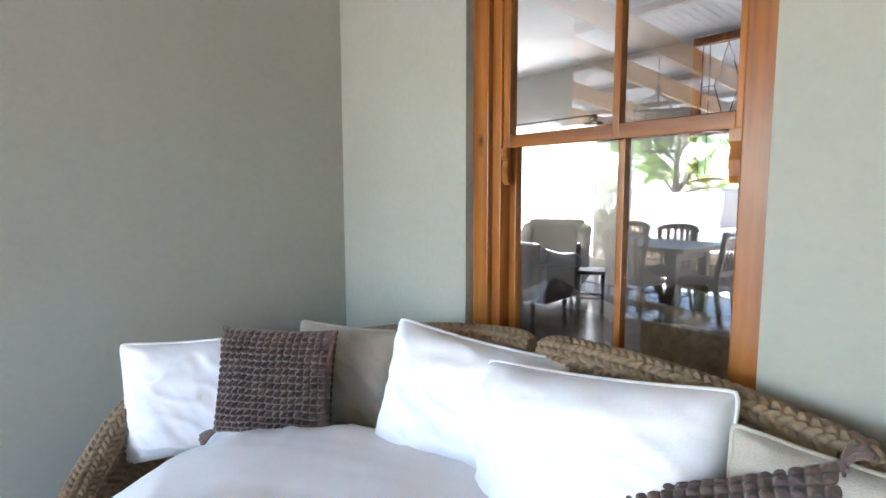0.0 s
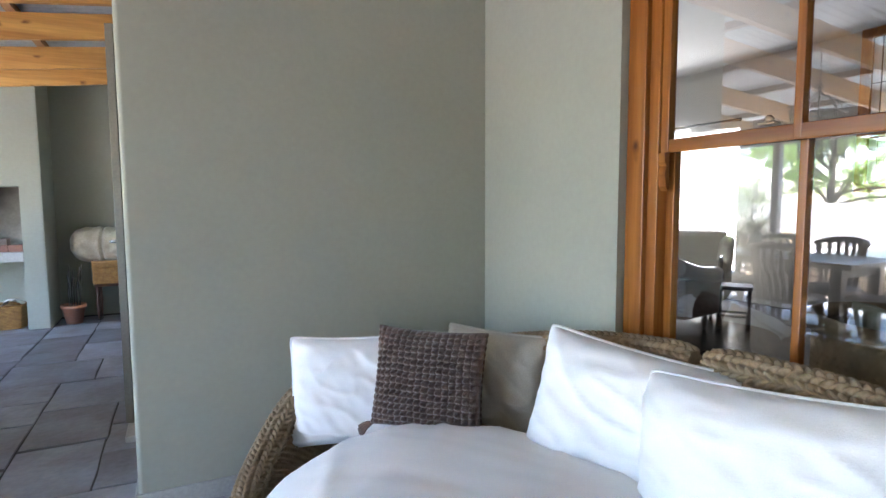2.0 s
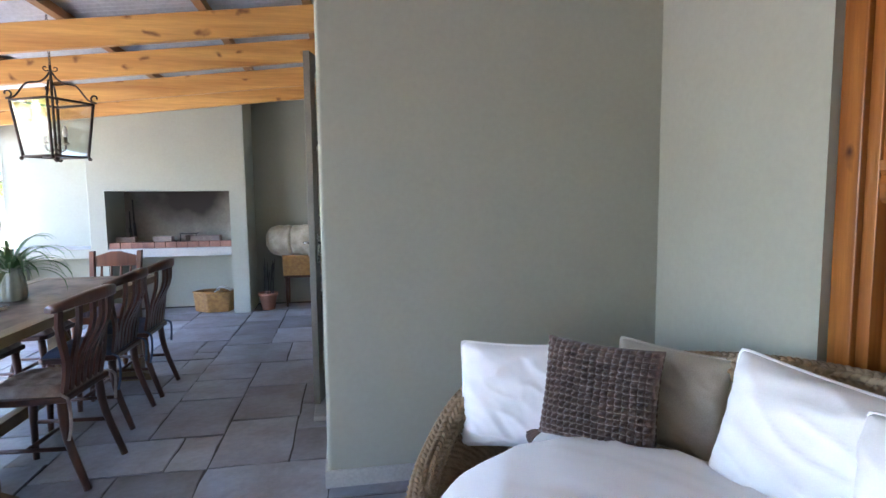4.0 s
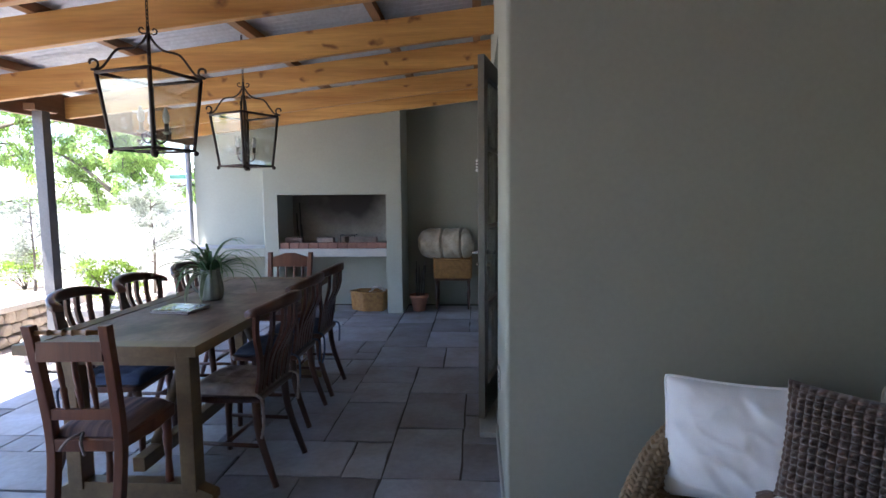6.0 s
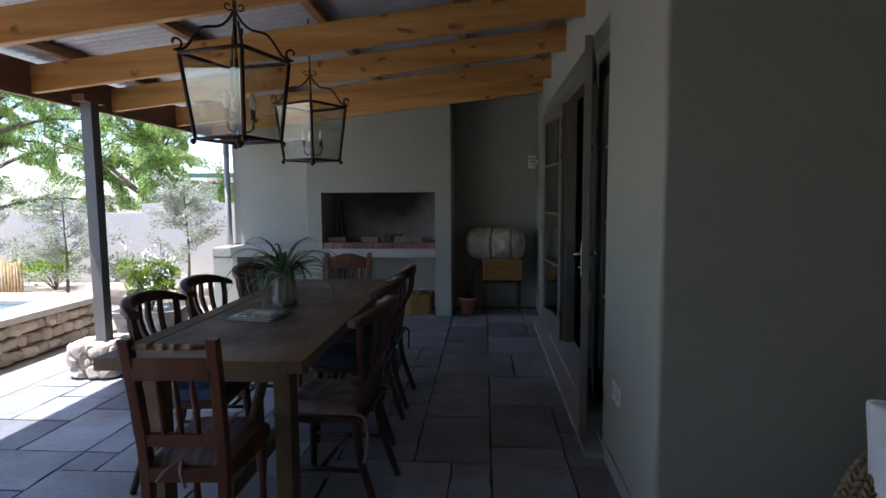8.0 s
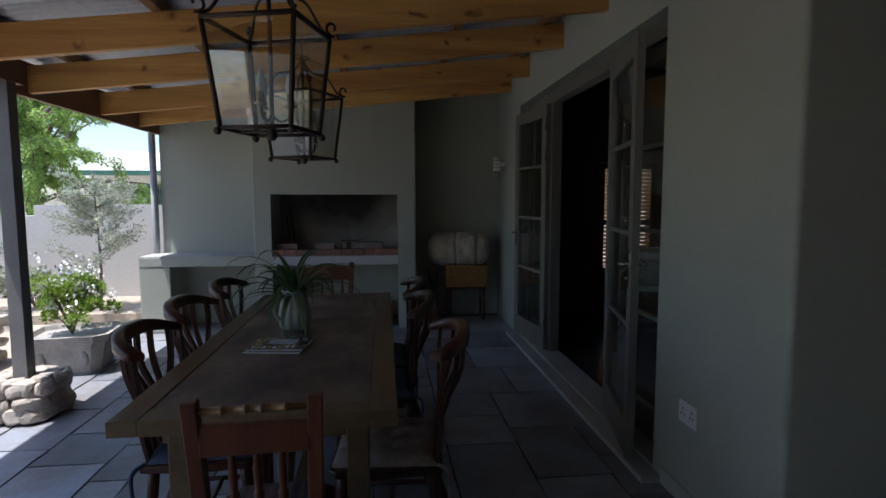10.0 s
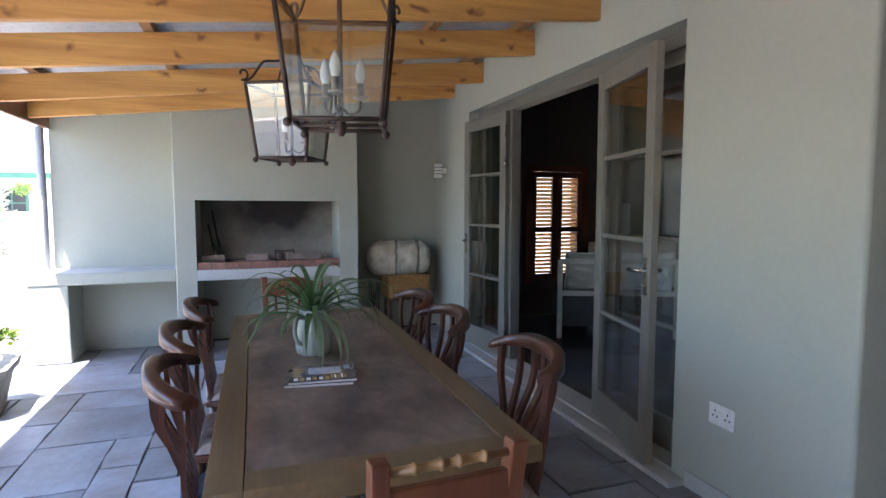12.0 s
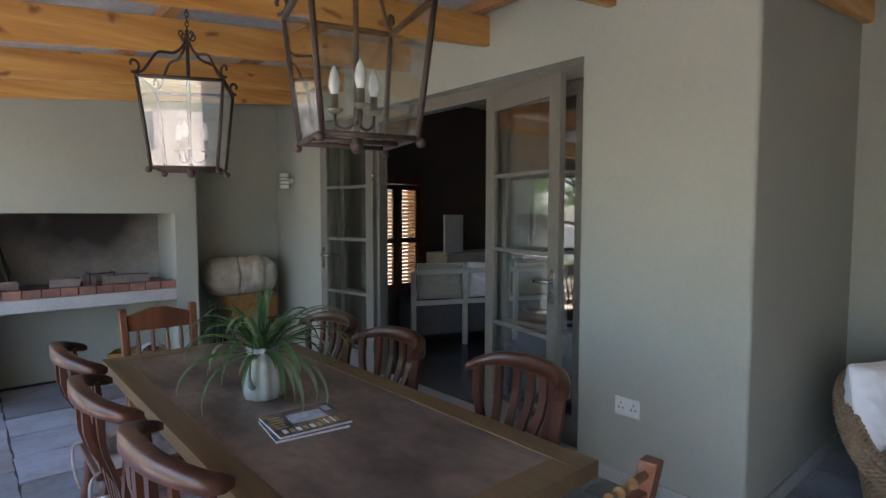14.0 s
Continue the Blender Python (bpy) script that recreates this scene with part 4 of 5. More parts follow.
for i, (dx, dy, a, mt) in enumerate(mags):
    g = thing("magazine", pose(-2.06 + dx, 3.35 + dy, TZ - 0.002 + i * 0.0095, 0, 0, -8 + a), "glossy magazine lying on the dining table", "magazine", "magazines")
    part("pages", B(-0.118, 0.118, -0.098, 0.098, 0, 0.0075), PAPER, g)
    part("cover", B(-0.12, 0.12, -0.1, 0.1, 0.0076, 0.0092), COVER, g, "dark glossy printed cover")
    if i:
        part("cover_picture", B(-0.05, 0.07, -0.02, 0.06, 0.0092, 0.0096), COVERPIC, g)
        for k, x in enumerate((-0.1, -0.078, -0.056, -0.034, -0.012, 0.01)):
            part("title_bar", B(x, x + 0.014, -0.085, -0.055, 0.0092, 0.0096), COVERTYPE if k % 2 else PAPER, g)
        for k in range(5):
            part("text_bar", B(0.03 + 0.012 * k, 0.037 + 0.012 * k, -0.08, -0.03 - 0.008 * (k % 3), 0.0092, 0.0096), PAPER if k % 2 else COVERTYPE, g)
            part("text_bar", B(-0.105, -0.068 - 0.007 * (k % 2), -0.035 + 0.022 * k, -0.028 + 0.022 * k, 0.0092, 0.0096), COVERTYPE, g)
        part("text_bar", B(0.082, 0.105, 0.03, 0.08, 0.0092, 0.0096), COVERPIC, g)


# ---- wicker sofa ----
RIM = [(0.95, -0.42, 0.52), (1.2, -0.1, 0.67), (1.31, 0.37, 0.77), (1.365, 0.8, 0.802), (1.355, 1.25, 0.795), (1.28, 1.72, 0.745), (1.08, 2.2, 0.64), (0.80, 2.45, 0.585), (0.56, 2.47, 0.55), (0.38, 2.42, 0.45), (0.24, 2.3, 0.32), (0.14, 2.1, 0.24), (0.10, 1.85, 0.2), (0.10, 1.5, 0.18)]
sofa = thing("wicker_sofa", pose(0.7, 1.1, 0), "curved brown woven seagrass wicker sofa in the corner", "sofa")
OFF = Vector((-0.7, -1.1, 0))
NP = 1800
path = [p + OFF for p in spline(RIM, NP)]
cum = [0.0]
for a, b in zip(path, path[1:]):
    cum.append(cum[-1] + (b - a).length)
JOINT_S = min(range(NP + 1), key=lambda i: (path[i] - OFF - Vector((1.355, 1.25, 0.795))).length)


def rim_seg(i0, i1):
    bm = bmesh.new()
    rings = []
    for i in range(i0, i1 + 1):
        p, s = path[i], cum[i]
        d = (path[min(i + 1, NP)] - path[max(i - 1, 0)]).normalized()
        side = d.cross(Vector((0, 0, 1))).normalized()
        up = side.cross(d)
        e = min((i - i0), (i1 - i), 28) / 28
        k = math.sqrt(max(0.0, 1 - (1 - e) ** 2)) * 0.35 + 0.65
        ring = []
        for j in range(78):
            t = 2 * math.pi * j / 78
            q = 13 * t / (2 * math.pi)
            lane = q - math.floor(q)
            sg = 1 if int(math.floor(q)) % 2 else -1
            wv = abs(math.sin(math.pi * (s / 0.026 + sg * lane * 0.8)))
            r = (0.050 + 0.013 * wv ** 0.7 - 0.011 * (abs(lane - 0.5) * 2) ** 3) * k
            ring.append(bm.verts.new(p + side * math.cos(t) * r * 0.92 + up * math.sin(t) * r))
        rings.append(ring)
    for u, v in zip(rings, rings[1:]):
        for j in range(78):
            bm.faces.new((u[j], u[(j + 1) % 78], v[(j + 1) % 78], v[j])).smooth = True
    bm.faces.new(rings[0][::-1])
    bm.faces.new(rings[-1])
    return bm


part("back_roll", rim_seg(0, JOINT_S - 6), WICKER, sofa, "plaited seagrass roll edge")
part("back_roll", rim_seg(JOINT_S + 6, NP), WICKER, sofa, "plaited seagrass roll edge")


def shell(u, v):
    i = int(u * NP)
    p = path[i]
    base = Vector((p.x * 0.93, p.y * 0.93, 0.02))
    q = base.lerp(p, v)
    out = Vector((q.x, q.y, 0)).normalized()
    w = math.sin(math.pi * cum[i] / 0.016) * (1 if int(v * 30) % 2 else -1)
    return q + out * (0.008 * w + 0.005 * math.sin(math.pi * v * 30) ** 2 - 0.01)


part("back_shell", grid(bmesh.new(), shell, 900, 60), WICKER, sofa, "woven seagrass back panel")
bm = bmesh.new()
N = 96


def seat_ring(k, z, grow=1.0):
    return [(0.60 * math.cos(t) * grow - 0.07, 0.86 * math.sin(t) * grow + 0.1, z) for t in [2 * math.pi * j / k for j in range(k)]]


slab(bm, [(x, y) for x, y, z in seat_ring(N, 0, 0.97)], 0.03, 0.31)
part("seat_base", bm, WICKER, sofa, "woven seagrass seat base")


def dome(u, v):
    t, r = 2 * math.pi * u, v
    x, y = 0.65 * math.cos(t) * r - 0.075, 0.90 * math.sin(t) * r + 0.12
    z = 0.30 + 0.27 * (1 - r ** 2.6) ** 0.55
    z += 0.012 * noise.noise(Vector((x * 4, y * 4, 3))) + 0.016 * r * max(0.0, 1 - 2.4 * abs(noise.noise(Vector((x * 4.5 - y * 3.5, y * 1.6 + x, 7))))) ** 2 + 0.006 * noise.noise(Vector((x * 14 + y * 9, y * 4, 1)))
    return Vector((x, y, z))


seat = solid("seat_cushion", grid(bmesh.new(), dome, 96, 30, wrap=True), LINEN, "puffy white cotton seat cushion on the wicker sofa", "cushion", at=(0.7, 1.1, 0))


def pillow(name, m, w, h, t, material, label, knit=False, piping=None, seed=0):
    """A stuffed cushion in its own x-z plane, origin at its bottom middle."""
    ob = thing(name, m, label, "cushion", "sofa cushions")
    bm = bmesh.new()
    nu = 150 if knit else 48

    def face(sgn):
        def fn(u, v):
            a, b = 2 * u - 1, 2 * v - 1
            pin = 1 - 0.055 * (1 - b * b) * abs(a) ** 3
            pin2 = 1 - 0.06 * (1 - a * a) * abs(b) ** 3
            if not knit:
                pin -= 0.025 * (abs(a) * abs(b)) ** 14
                pin2 -= 0.025 * (abs(a) * abs(b)) ** 14
            x, z = a * w / 2 * pin, h / 2 + b * h / 2 * pin2
            e = max(0.0, (1 - a ** 4) * (1 - b ** 4))
            d = t / 2 * e ** 0.55
            if knit:
                q, r = a * 8.5 * math.pi + 0.5 * noise.noise(Vector((a * 2, b * 2, seed))), b * 8 * math.pi + 0.9 * noise.noise(Vector((a * 3, b * 2, seed + 3)))
                d += (0.036 * (abs(math.sin(q)) * abs(math.sin(r))) ** 0.75 + 0.004 * noise.noise(Vector((a * 12, b * 12, seed)))) * (0.3 + 0.7 * e)
            else:
                ed = (1 - e)
                d += 0.014 * noise.noise(Vector((a * 2.4, b * 2.4, seed))) * e + 0.008 * ed * e ** 0.3 * math.sin(a * 13 + b * 4 + seed) + 0.006 * ed * e ** 0.3 * math.sin(b * 17 - a * 5 + seed)
                d += 0.006 * e * noise.noise(Vector((a * 7 + b * 4, b * 3 - a, seed + 4)))
                d += (0.010 if w < 0.55 else 0.018) * e ** 0.6 * max(0.0, 1 - 2.2 * abs(noise.noise(Vector((a * 1.7 + b * 2.3, b * 1.3 - a * 0.9, seed + 9))))) ** 2
            return Vector((x, sgn * d, z))
        return fn
    grid(bm, face(-1), nu, nu)
    grid(bm, face(1), nu if knit else 24, nu if knit else 24)
    part("cover", bm, material, ob)
    if piping:
        pts = []
        for k in range(120):
            s = k / 120 * 4
            side, f = int(s), (s - int(s)) * 2 - 1
            a, b = [(f, -1), (1, f), (-f, 1), (-1, -f)][side]
            pin = 1 - 0.055 * (1 - b * b) * abs(a) ** 3
            pin2 = 1 - 0.06 * (1 - a * a) * abs(b) ** 3
            pin -= 0.025 * (abs(a) * abs(b)) ** 14
            pin2 -= 0.025 * (abs(a) * abs(b)) ** 14
            pts.append((a * w / 2 * pin, 0, h / 2 + b * h / 2 * pin2))
        part("piping", tube(bmesh.new(), pts, 0.006, 6, True), piping, ob)
    if knit:
        random.seed(seed)
        for sx in (-1, 1):
            for sz in ((0.0, h) if seed == 7 else (0.0,)):
                bm = bmesh.new()
                for k in range(16):
                    a0 = random.uniform(-0.8, 0.8)
                    d = Vector((sx * math.cos(a0), random.uniform(-0.4, 0.2), (0.5 if sz else -0.5) + math.sin(a0) * 0.6)).normalized()
                    p0 = Vector((sx * w / 2 * 0.97, 0, sz * 0.97 + 0.005))
                    tube(bm, spline([p0, p0 + d * 0.03, p0 + d * 0.055 + Vector((0, 0, -0.012))], 5), 0.005, 5)
                part("tassel", bm, material, ob)
    return ob


pillow("cushion", pose(0.58, 2.29, 0.28, -7, 0, -20), 0.50, 0.45, 0.17, LINEN, "white cotton scatter cushion with piped edge", piping=LINEN, seed=1)
pillow("knitted_cushion", pose(0.735, 1.90, 0.455, -14, 0, -46), 0.43, 0.37, 0.12, KNIT, "chunky brown knitted bobble cushion with tassels", True, seed=2)
pillow("cushion", pose(1.03, 1.95, 0.40, -10, 3, -50), 0.42, 0.38, 0.14, BEIGE, "plain beige cotton cushion with piped edge", piping=BEIGE, seed=3)
pillow("cushion", pose(1.10, 1.36, 0.40, -14, 7, -64), 0.60, 0.45, 0.24, LINEN, "large white cotton cushion with piped edge", piping=LINEN, seed=4)
pillow("cushion", pose(1.10, 0.865, 0.40, -16, -6, -80), 0.67, 0.46, 0.27, LINEN, "large white cotton cushion with piped edge", piping=LINEN, seed=5)
pillow("cushion", pose(1.14, 0.37, 0.475, -14, 0, -88), 0.44, 0.36, 0.14, BEIGE, "plain beige cotton cushion with piped edge", piping=BEIGE, seed=6)
pillow("knitted_cushion", pose(0.97, 0.40, 0.465, -38, -24, -72), 0.44, 0.38, 0.12, KNIT, "chunky brown knitted bobble cushion with tassels", True, seed=7)


# ---- fireplace things ----
random.seed(11)
hearth = thing("hearth", pose(-2.12, FY + 0.02, 0.80), "row of red hearth bricks along the fireplace edge", "hearth")
bx = -0.665
me = mesh_of("brick", B(-0.058, 0.058, 0, 0.11, 0, 0.068, bev=0.004), BRICK)
while bx < 0.62:
    o = new("brick", me)
    o.parent, o.location, o.rotation_euler = hearth, (bx + 0.06, random.uniform(-0.003, 0.003), 0.0005), (0, 0, random.uniform(-0.015, 0.015))
    bx += 0.121
part("hearth_bed", B(-0.668, 0.668, 0.115, 0.55, 0.001, 0.05), MORTAR, hearth)
for x, y, a, n in ((-2.66, 7.15, 4, 1), (-2.25, 7.14, -4, 1), (-1.86, 7.2, 15, 1), (-1.72, 7.2, -6, 1), (-2.05, 7.3, 80, 1)):
    solid("loose_brick", B(-0.105, 0.105, -0.05, 0.05, 0, 0.075, bev=0.006), BRICK_OLD, "ashy loose brick on the hearth", "brick", "loose bricks").matrix_world = pose(x, y, 0.851, 0, 0, a)
grate = thing("fire_grate", pose(-1.98, 7.16, 0.851), "small black iron fire grate", "grate")
for x in (-0.09, 0.09):
    part("leg", tube(bmesh.new(), [(x, 0, 0), (x, 0, 0.10)], 0.006, 6), BLACK, grate)
    part("side_bar", tube(bmesh.new(), [(x, -0.005, 0.10), (x, 0.15, 0.10)], 0.006, 6), BLACK, grate)
part("front_bar", tube(bmesh.new(), [(-0.095, 0, 0.10), (0.095, 0, 0.10)], 0.006, 6), BLACK, grate)
for nm, x0, x1, z1 in (("fire_tongs", -2.58, -2.68, 1.36), ("grill_brush", -2.63, -2.72, 1.22)):
    g = thing(nm, pose(x0, 7.2, 0.851), "dark metal braai tool leaning in the niche", "fire tool")
    part("shaft", tube(bmesh.new(), [(0, 0, 0), (x1 - x0, 0.25, z1 - 0.851)], 0.009, 8), BLACK, g)
    part("grip", tube(bmesh.new(), [(0.01, -0.01, 0.02), ((x1 - x0) * 0.45, 0.11, (z1 - 0.851) * 0.45)], 0.016, 8), CHROME if nm == "grill_brush" else BLACK, g)


def weave_box(name, m, outline, h, flare, label, cat="basket", band=True):
    """A woven basket with rows of strands; outline is a list of (x, y)."""
    g = thing(name, m, label, cat)
    n = len(outline)
    rows = int(h / 0.014)
    for k in range(rows):
        z = (k + 0.5) * h / rows
        s = 1 + flare * z / h
        pts = []
        for i in range(n):
            a, b = Vector((*outline[i], 0)), Vector((*outline[(i + 1) % n], 0))
            m_ = max(2, int((b - a).length / 0.02))
            nrm = (b - a).cross(Vector((0, 0, 1))).normalized()
            for j in range(m_):
                p = a.lerp(b, j / m_) * s
                pts.append(p + nrm * (0.004 * (1 if (j + k) % 2 else -1)) + Vector((0, 0, z)))
        part("strand", tube(bmesh.new(), pts, h / rows * 0.55, 5, True), BASKET, g)
    part("lining", slab(bmesh.new(), [(x * 0.97, y * 0.97) for x, y in outline], 0.004, h * 0.82), BASKET, g)
    part("rim", tube(bmesh.new(), [(x * (1 + flare), y * (1 + flare), h) for x, y in outline], 0.012, 8, True), BASKET, g)
    return g


weave_box("log_basket", pose(-1.71, 7.19, 0), [(-0.23, -0.02), (-0.06, -0.15), (0.17, -0.13), (0.2, 0.04), (0.1, 0.13), (-0.15, 0.13)], 0.235, 0.08, "honey-coloured woven basket with newspaper under the fireplace")
bm = bmesh.new()
grid(bm, lambda u, v: Vector((-0.1 + 0.2 * u, -0.06 + 0.16 * v, 0.0 + 0.07 * math.sin(3.1 * u) * (1 - 0.4 * v) + 0.03 * noise.noise(Vector((u * 5, v * 5, 2))))), 14, 10, False)
grid(bm, lambda u, v: Vector((-0.1 + 0.2 * u, -0.06 + 0.16 * v, -0.02)), 1, 1)
solid("newspaper", bm, PAPER, "crumpled white newspaper in the basket", "paper", at=(-1.62, 7.19, 0.225))

st = thing("stool", pose(-0.66, 7.32, 0), "small dark wooden stool in the alcove", "stool")
part("top", B(-0.23, 0.23, -0.15, 0.15, 0.37, 0.40, bev=0.005), MAHOG, st)
for sx in (-0.2, 0.2):
    for sy in (-0.12, 0.12):
        part("leg", lathe(bmesh.new(), [(0.013, 0), (0.017, 0.1), (0.022, 0.2), (0.016, 0.24), (0.022, 0.37)], (sx, sy, 0), 10), MAHOG, st)
weave_box("wicker_hamper", pose(-0.66, 7.31, 0.401), [(-0.23, -0.16), (0.23, -0.16), (0.23, 0.16), (-0.23, 0.16)], 0.245, 0.02, "honey wicker hamper on the alcove stool", "hamper")
roll = thing("rolled_blanket", pose(-0.745, 7.30, 0.652, 0, 0, -8), "rolled cream fleece blanket tied with cord", "blanket")


def rolled(u, v):
    t, x = 2 * math.pi * u, -0.36 + 0.72 * v
    tie = math.exp(-((x + 0.03) / 0.012) ** 2) + math.exp(-((x - 0.21) / 0.012) ** 2)
    r = (0.19 - 0.035 * tie) * min(1.0, (1 - (abs(2 * v - 1)) ** 6) ** 0.5 + 0.01) + 0.022 * noise.noise(Vector((x * 8, math.cos(t) * 2, math.sin(t) * 2))) + 0.010 * noise.noise(Vector((x * 26, math.cos(t) * 5, math.sin(t) * 5)))
    return Vector((x, r * math.cos(t) * 0.95, 0.18 + r * math.sin(t)))


part("fleece", grid(bmesh.new(), rolled, 48, 60, wrap=True), BLANKET, roll)
for x in (-0.03, 0.21):
    part("cord", tube(bmesh.new(), [(x, 0.146 * math.cos(k * 0.3), 0.18 + 0.15 * math.sin(k * 0.3)) for k in range(21)], 0.005, 5, True), BRASS, roll)
pot = thing("terracotta_pot", pose(-1.08, 7.12, 0), "terracotta pot with dark dry twigs", "plant pot")
part("pot", lathe(bmesh.new(), [(0.075, 0), (0.105, 0.165), (0.118, 0.167), (0.12, 0.205), (0.10, 0.205), (0.09, 0.17), (0.085, 0.16)], n=24), TERRA, pot)
random.seed(3)
for k in range(13):
    a, r = random.uniform(0, 6.28), random.uniform(0.01, 0.07)
    p = Vector((r * math.cos(a), r * math.sin(a), 0.15))
    part("twig", tube(bmesh.new(), spline([p, p * 1.1 + Vector((0, 0, 0.16)), p * 1.5 + Vector((random.uniform(-0.03, 0.03), random.uniform(-0.03, 0.03), random.uniform(0.22, 0.42)))], 6), 0.005, 5), BLACK, pot)

# ---- post on its stone base ----
post = thing("patio_post", pose(-3.96, 4.76, 0), "grey painted square timber roof post", "post")
part("shaft", B(-0.045, 0.045, -0.045, 0.045, 0.2, under(-3.96) + 0.004, bev=0.004), POSTPAINT, post)
part("bracket", B(-0.05, 0.05, -0.12, 0.12, under(-3.96) - 0.002, under(-3.96) + 0.05), FASCIA, post)


def stone_mesh(rx, ry, rz, seed):
    bm = bmesh.new()
    bmesh.ops.create_icosphere(bm, subdivisions=2, radius=1.0)
    for v in bm.verts:
        n = 1 + 0.28 * noise.noise(v.co * 1.1 + Vector((seed * 3.7, seed, 0)))
        c = v.co.normalized()
        q = Vector([math.copysign(abs(k) ** 0.6, k) for k in c]) * n
        v.co = (q.x * rx, q.y * ry, q.z * rz)
    return mesh_of("stone", bm, STONE)


STONES = [stone_mesh(0.075, 0.06, 0.052, i) for i in range(9)]
random.seed(21)
cairn = thing("stone_plinth", pose(-3.96, 4.76, 0), "mortared field stone plinth round the post", "plinth")
part("core", B(-0.165, 0.165, -0.155, 0.155, -0.01, 0.225, bev=0.03), MORTAR, cairn)
for row in range(3):
    z = 0.045 + row * 0.08
    for k in range(13):
        t = 2 * math.pi * (k + 0.5 * row) / 13
        x, y = 0.18 * math.copysign(min(1, abs(math.cos(t)) ** 0.6), math.cos(t)), 0.165 * math.copysign(min(1, abs(math.sin(t)) ** 0.6), math.sin(t))
        o = new("stone", random.choice(STONES))
        o.parent, o.location, o.rotation_euler = cairn, (x, y, z), (random.uniform(-0.3, 0.3), random.uniform(-0.3, 0.3), t + 1.57)
        o.scale = [random.uniform(0.75, 1.15)] * 3
for k in range(16):
    o = new("stone", random.choice(STONES))
    x, y = random.uniform(-0.15, 0.15), random.uniform(-0.14, 0.14)
    if max(abs(x), abs(y)) < 0.1:
        x = math.copysign(0.14, x)
    o.parent, o.location, o.rotation_euler = cairn, (x, y, 0.222), (0, 0, random.uniform(0, 6))

# ---- planter and shrub ----
pl = thing("planter", pose(-4.20, 5.80, -0.05, 0, 0, 8), "weathered cast concrete trough planter", "planter")
bm = bmesh.new()
o1 = [(-0.30, -0.2), (-0.22, -0.27), (0.22, -0.27), (0.30, -0.2), (0.30, 0.2), (0.22, 0.27), (-0.22, 0.27), (-0.30, 0.2)]
levels = [(0.80, 0), (0.84, 0.05), (0.80, 0.06), (0.97, 0.30), (1.06, 0.31), (1.10, 0.37), (1.0, 0.37), (0.94, 0.33)]
rings = [[bm.verts.new((x * s, y * s, z)) for x, y in o1] for s, z in levels]
for u, v in zip(rings, rings[1:]):
    for j in range(8):
        bm.faces.new((u[j], u[(j + 1) % 8], v[(j + 1) % 8], v[j]))
bm.faces.new(rings[0][::-1])
bm.faces.new(rings[-1])
part("trough", bm, CAST, pl)
for sx in (-1, 1):
    part("relief", lathe(bmesh.new(), [(0.015, 0), (0.03, 0.03), (0.034, 0.07), (0.022, 0.12), (0.008, 0.14)], (sx * 0.15, -0.235, 0.12), 10), CAST, pl)


def leaf_cloud(n, place, size, ratio=0.35, seed=1):
    """Many small pointed leaves; place() gives a point and the leaf's direction."""
    rnd = random.Random(seed)
    vs, fs = [], []
    for i in range(n):
        p, d = place(rnd)
        s = size * rnd.uniform(0.6, 1.3)
        side = d.cross(Vector((rnd.uniform(-1, 1), rnd.uniform(-1, 1), rnd.uniform(-1, 1)))).normalized() * s * ratio
        k = len(vs)
        fold = d.cross(side).normalized() * s * 0.08
        vs += [p, p + d * s * 0.5 + side + fold, p + d * s, p + d * s * 0.5 - side + fold]
        fs += [(k, k + 1, k + 2), (k, k + 2, k + 3)]
    return vs, fs


def cloud_part(name, vs, fs, material, parent, label=""):
    m_ = bpy.data.meshes.new(name)
    m_.from_pydata([tuple(v) for v in vs], [], fs)
    m_.materials.append(material)
    o = new(name, m_)
    o.parent = parent
    return tagged(o, label)


def rdir(r, up=0.0):
    return Vector((r.gauss(0, 1), r.gauss(0, 1), r.gauss(0, 1) + up)).normalized()


def shrub(m, rx, rz, n, size, material, label, seed, flowers=False):
    g = thing("shrub", m, label, "shrub")
    rnd = random.Random(seed)
    tips = [(Vector((rnd.gauss(0, 0.5) * rx, rnd.gauss(0, 0.45) * rx, rnd.uniform(0.35, 1.0) * rz)), rnd.uniform(0.25, 0.5) * rx) for k in range(26)]
    for k, (p, r) in enumerate(tips):
        if k % 2 == 0:
            part("stem", tube(bmesh.new(), spline([(0, 0, 0), p * 0.5 + Vector((0, 0, 0.05)), p], 5), 0.006, 5), BARK, g)

    def place(r):
        c, q = tips[r.randrange(len(tips))]
        d = rdir(r, 0.4)
        return c + Vector((d.x, d.y, d.z * 0.8)) * q * r.uniform(0.3, 1.0), (d + Vector((0, 0, 0.4))).normalized()
    tagged(cloud_part("foliage", *leaf_cloud(n, place, size, 0.32, seed), material, g), kind="stuff")
    if flowers:
        def top(r):
            c, q = tips[r.randrange(len(tips))]
            return c + Vector((r.gauss(0, 0.3) * q, r.gauss(0, 0.3) * q, q * r.uniform(0.8, 2.4))), rdir(r, 1)
        tagged(cloud_part("blossom", *leaf_cloud(420, top, 0.026, 0.5, seed + 1), LINEN, g, "tiny white blossom"), kind="stuff")
    return g


shrub(pose(-4.22, 5.82, 0.28), 0.22, 0.46, 6500, 0.026, SHRUB, "bright green leafy shrub with small white flowers", 31, True)


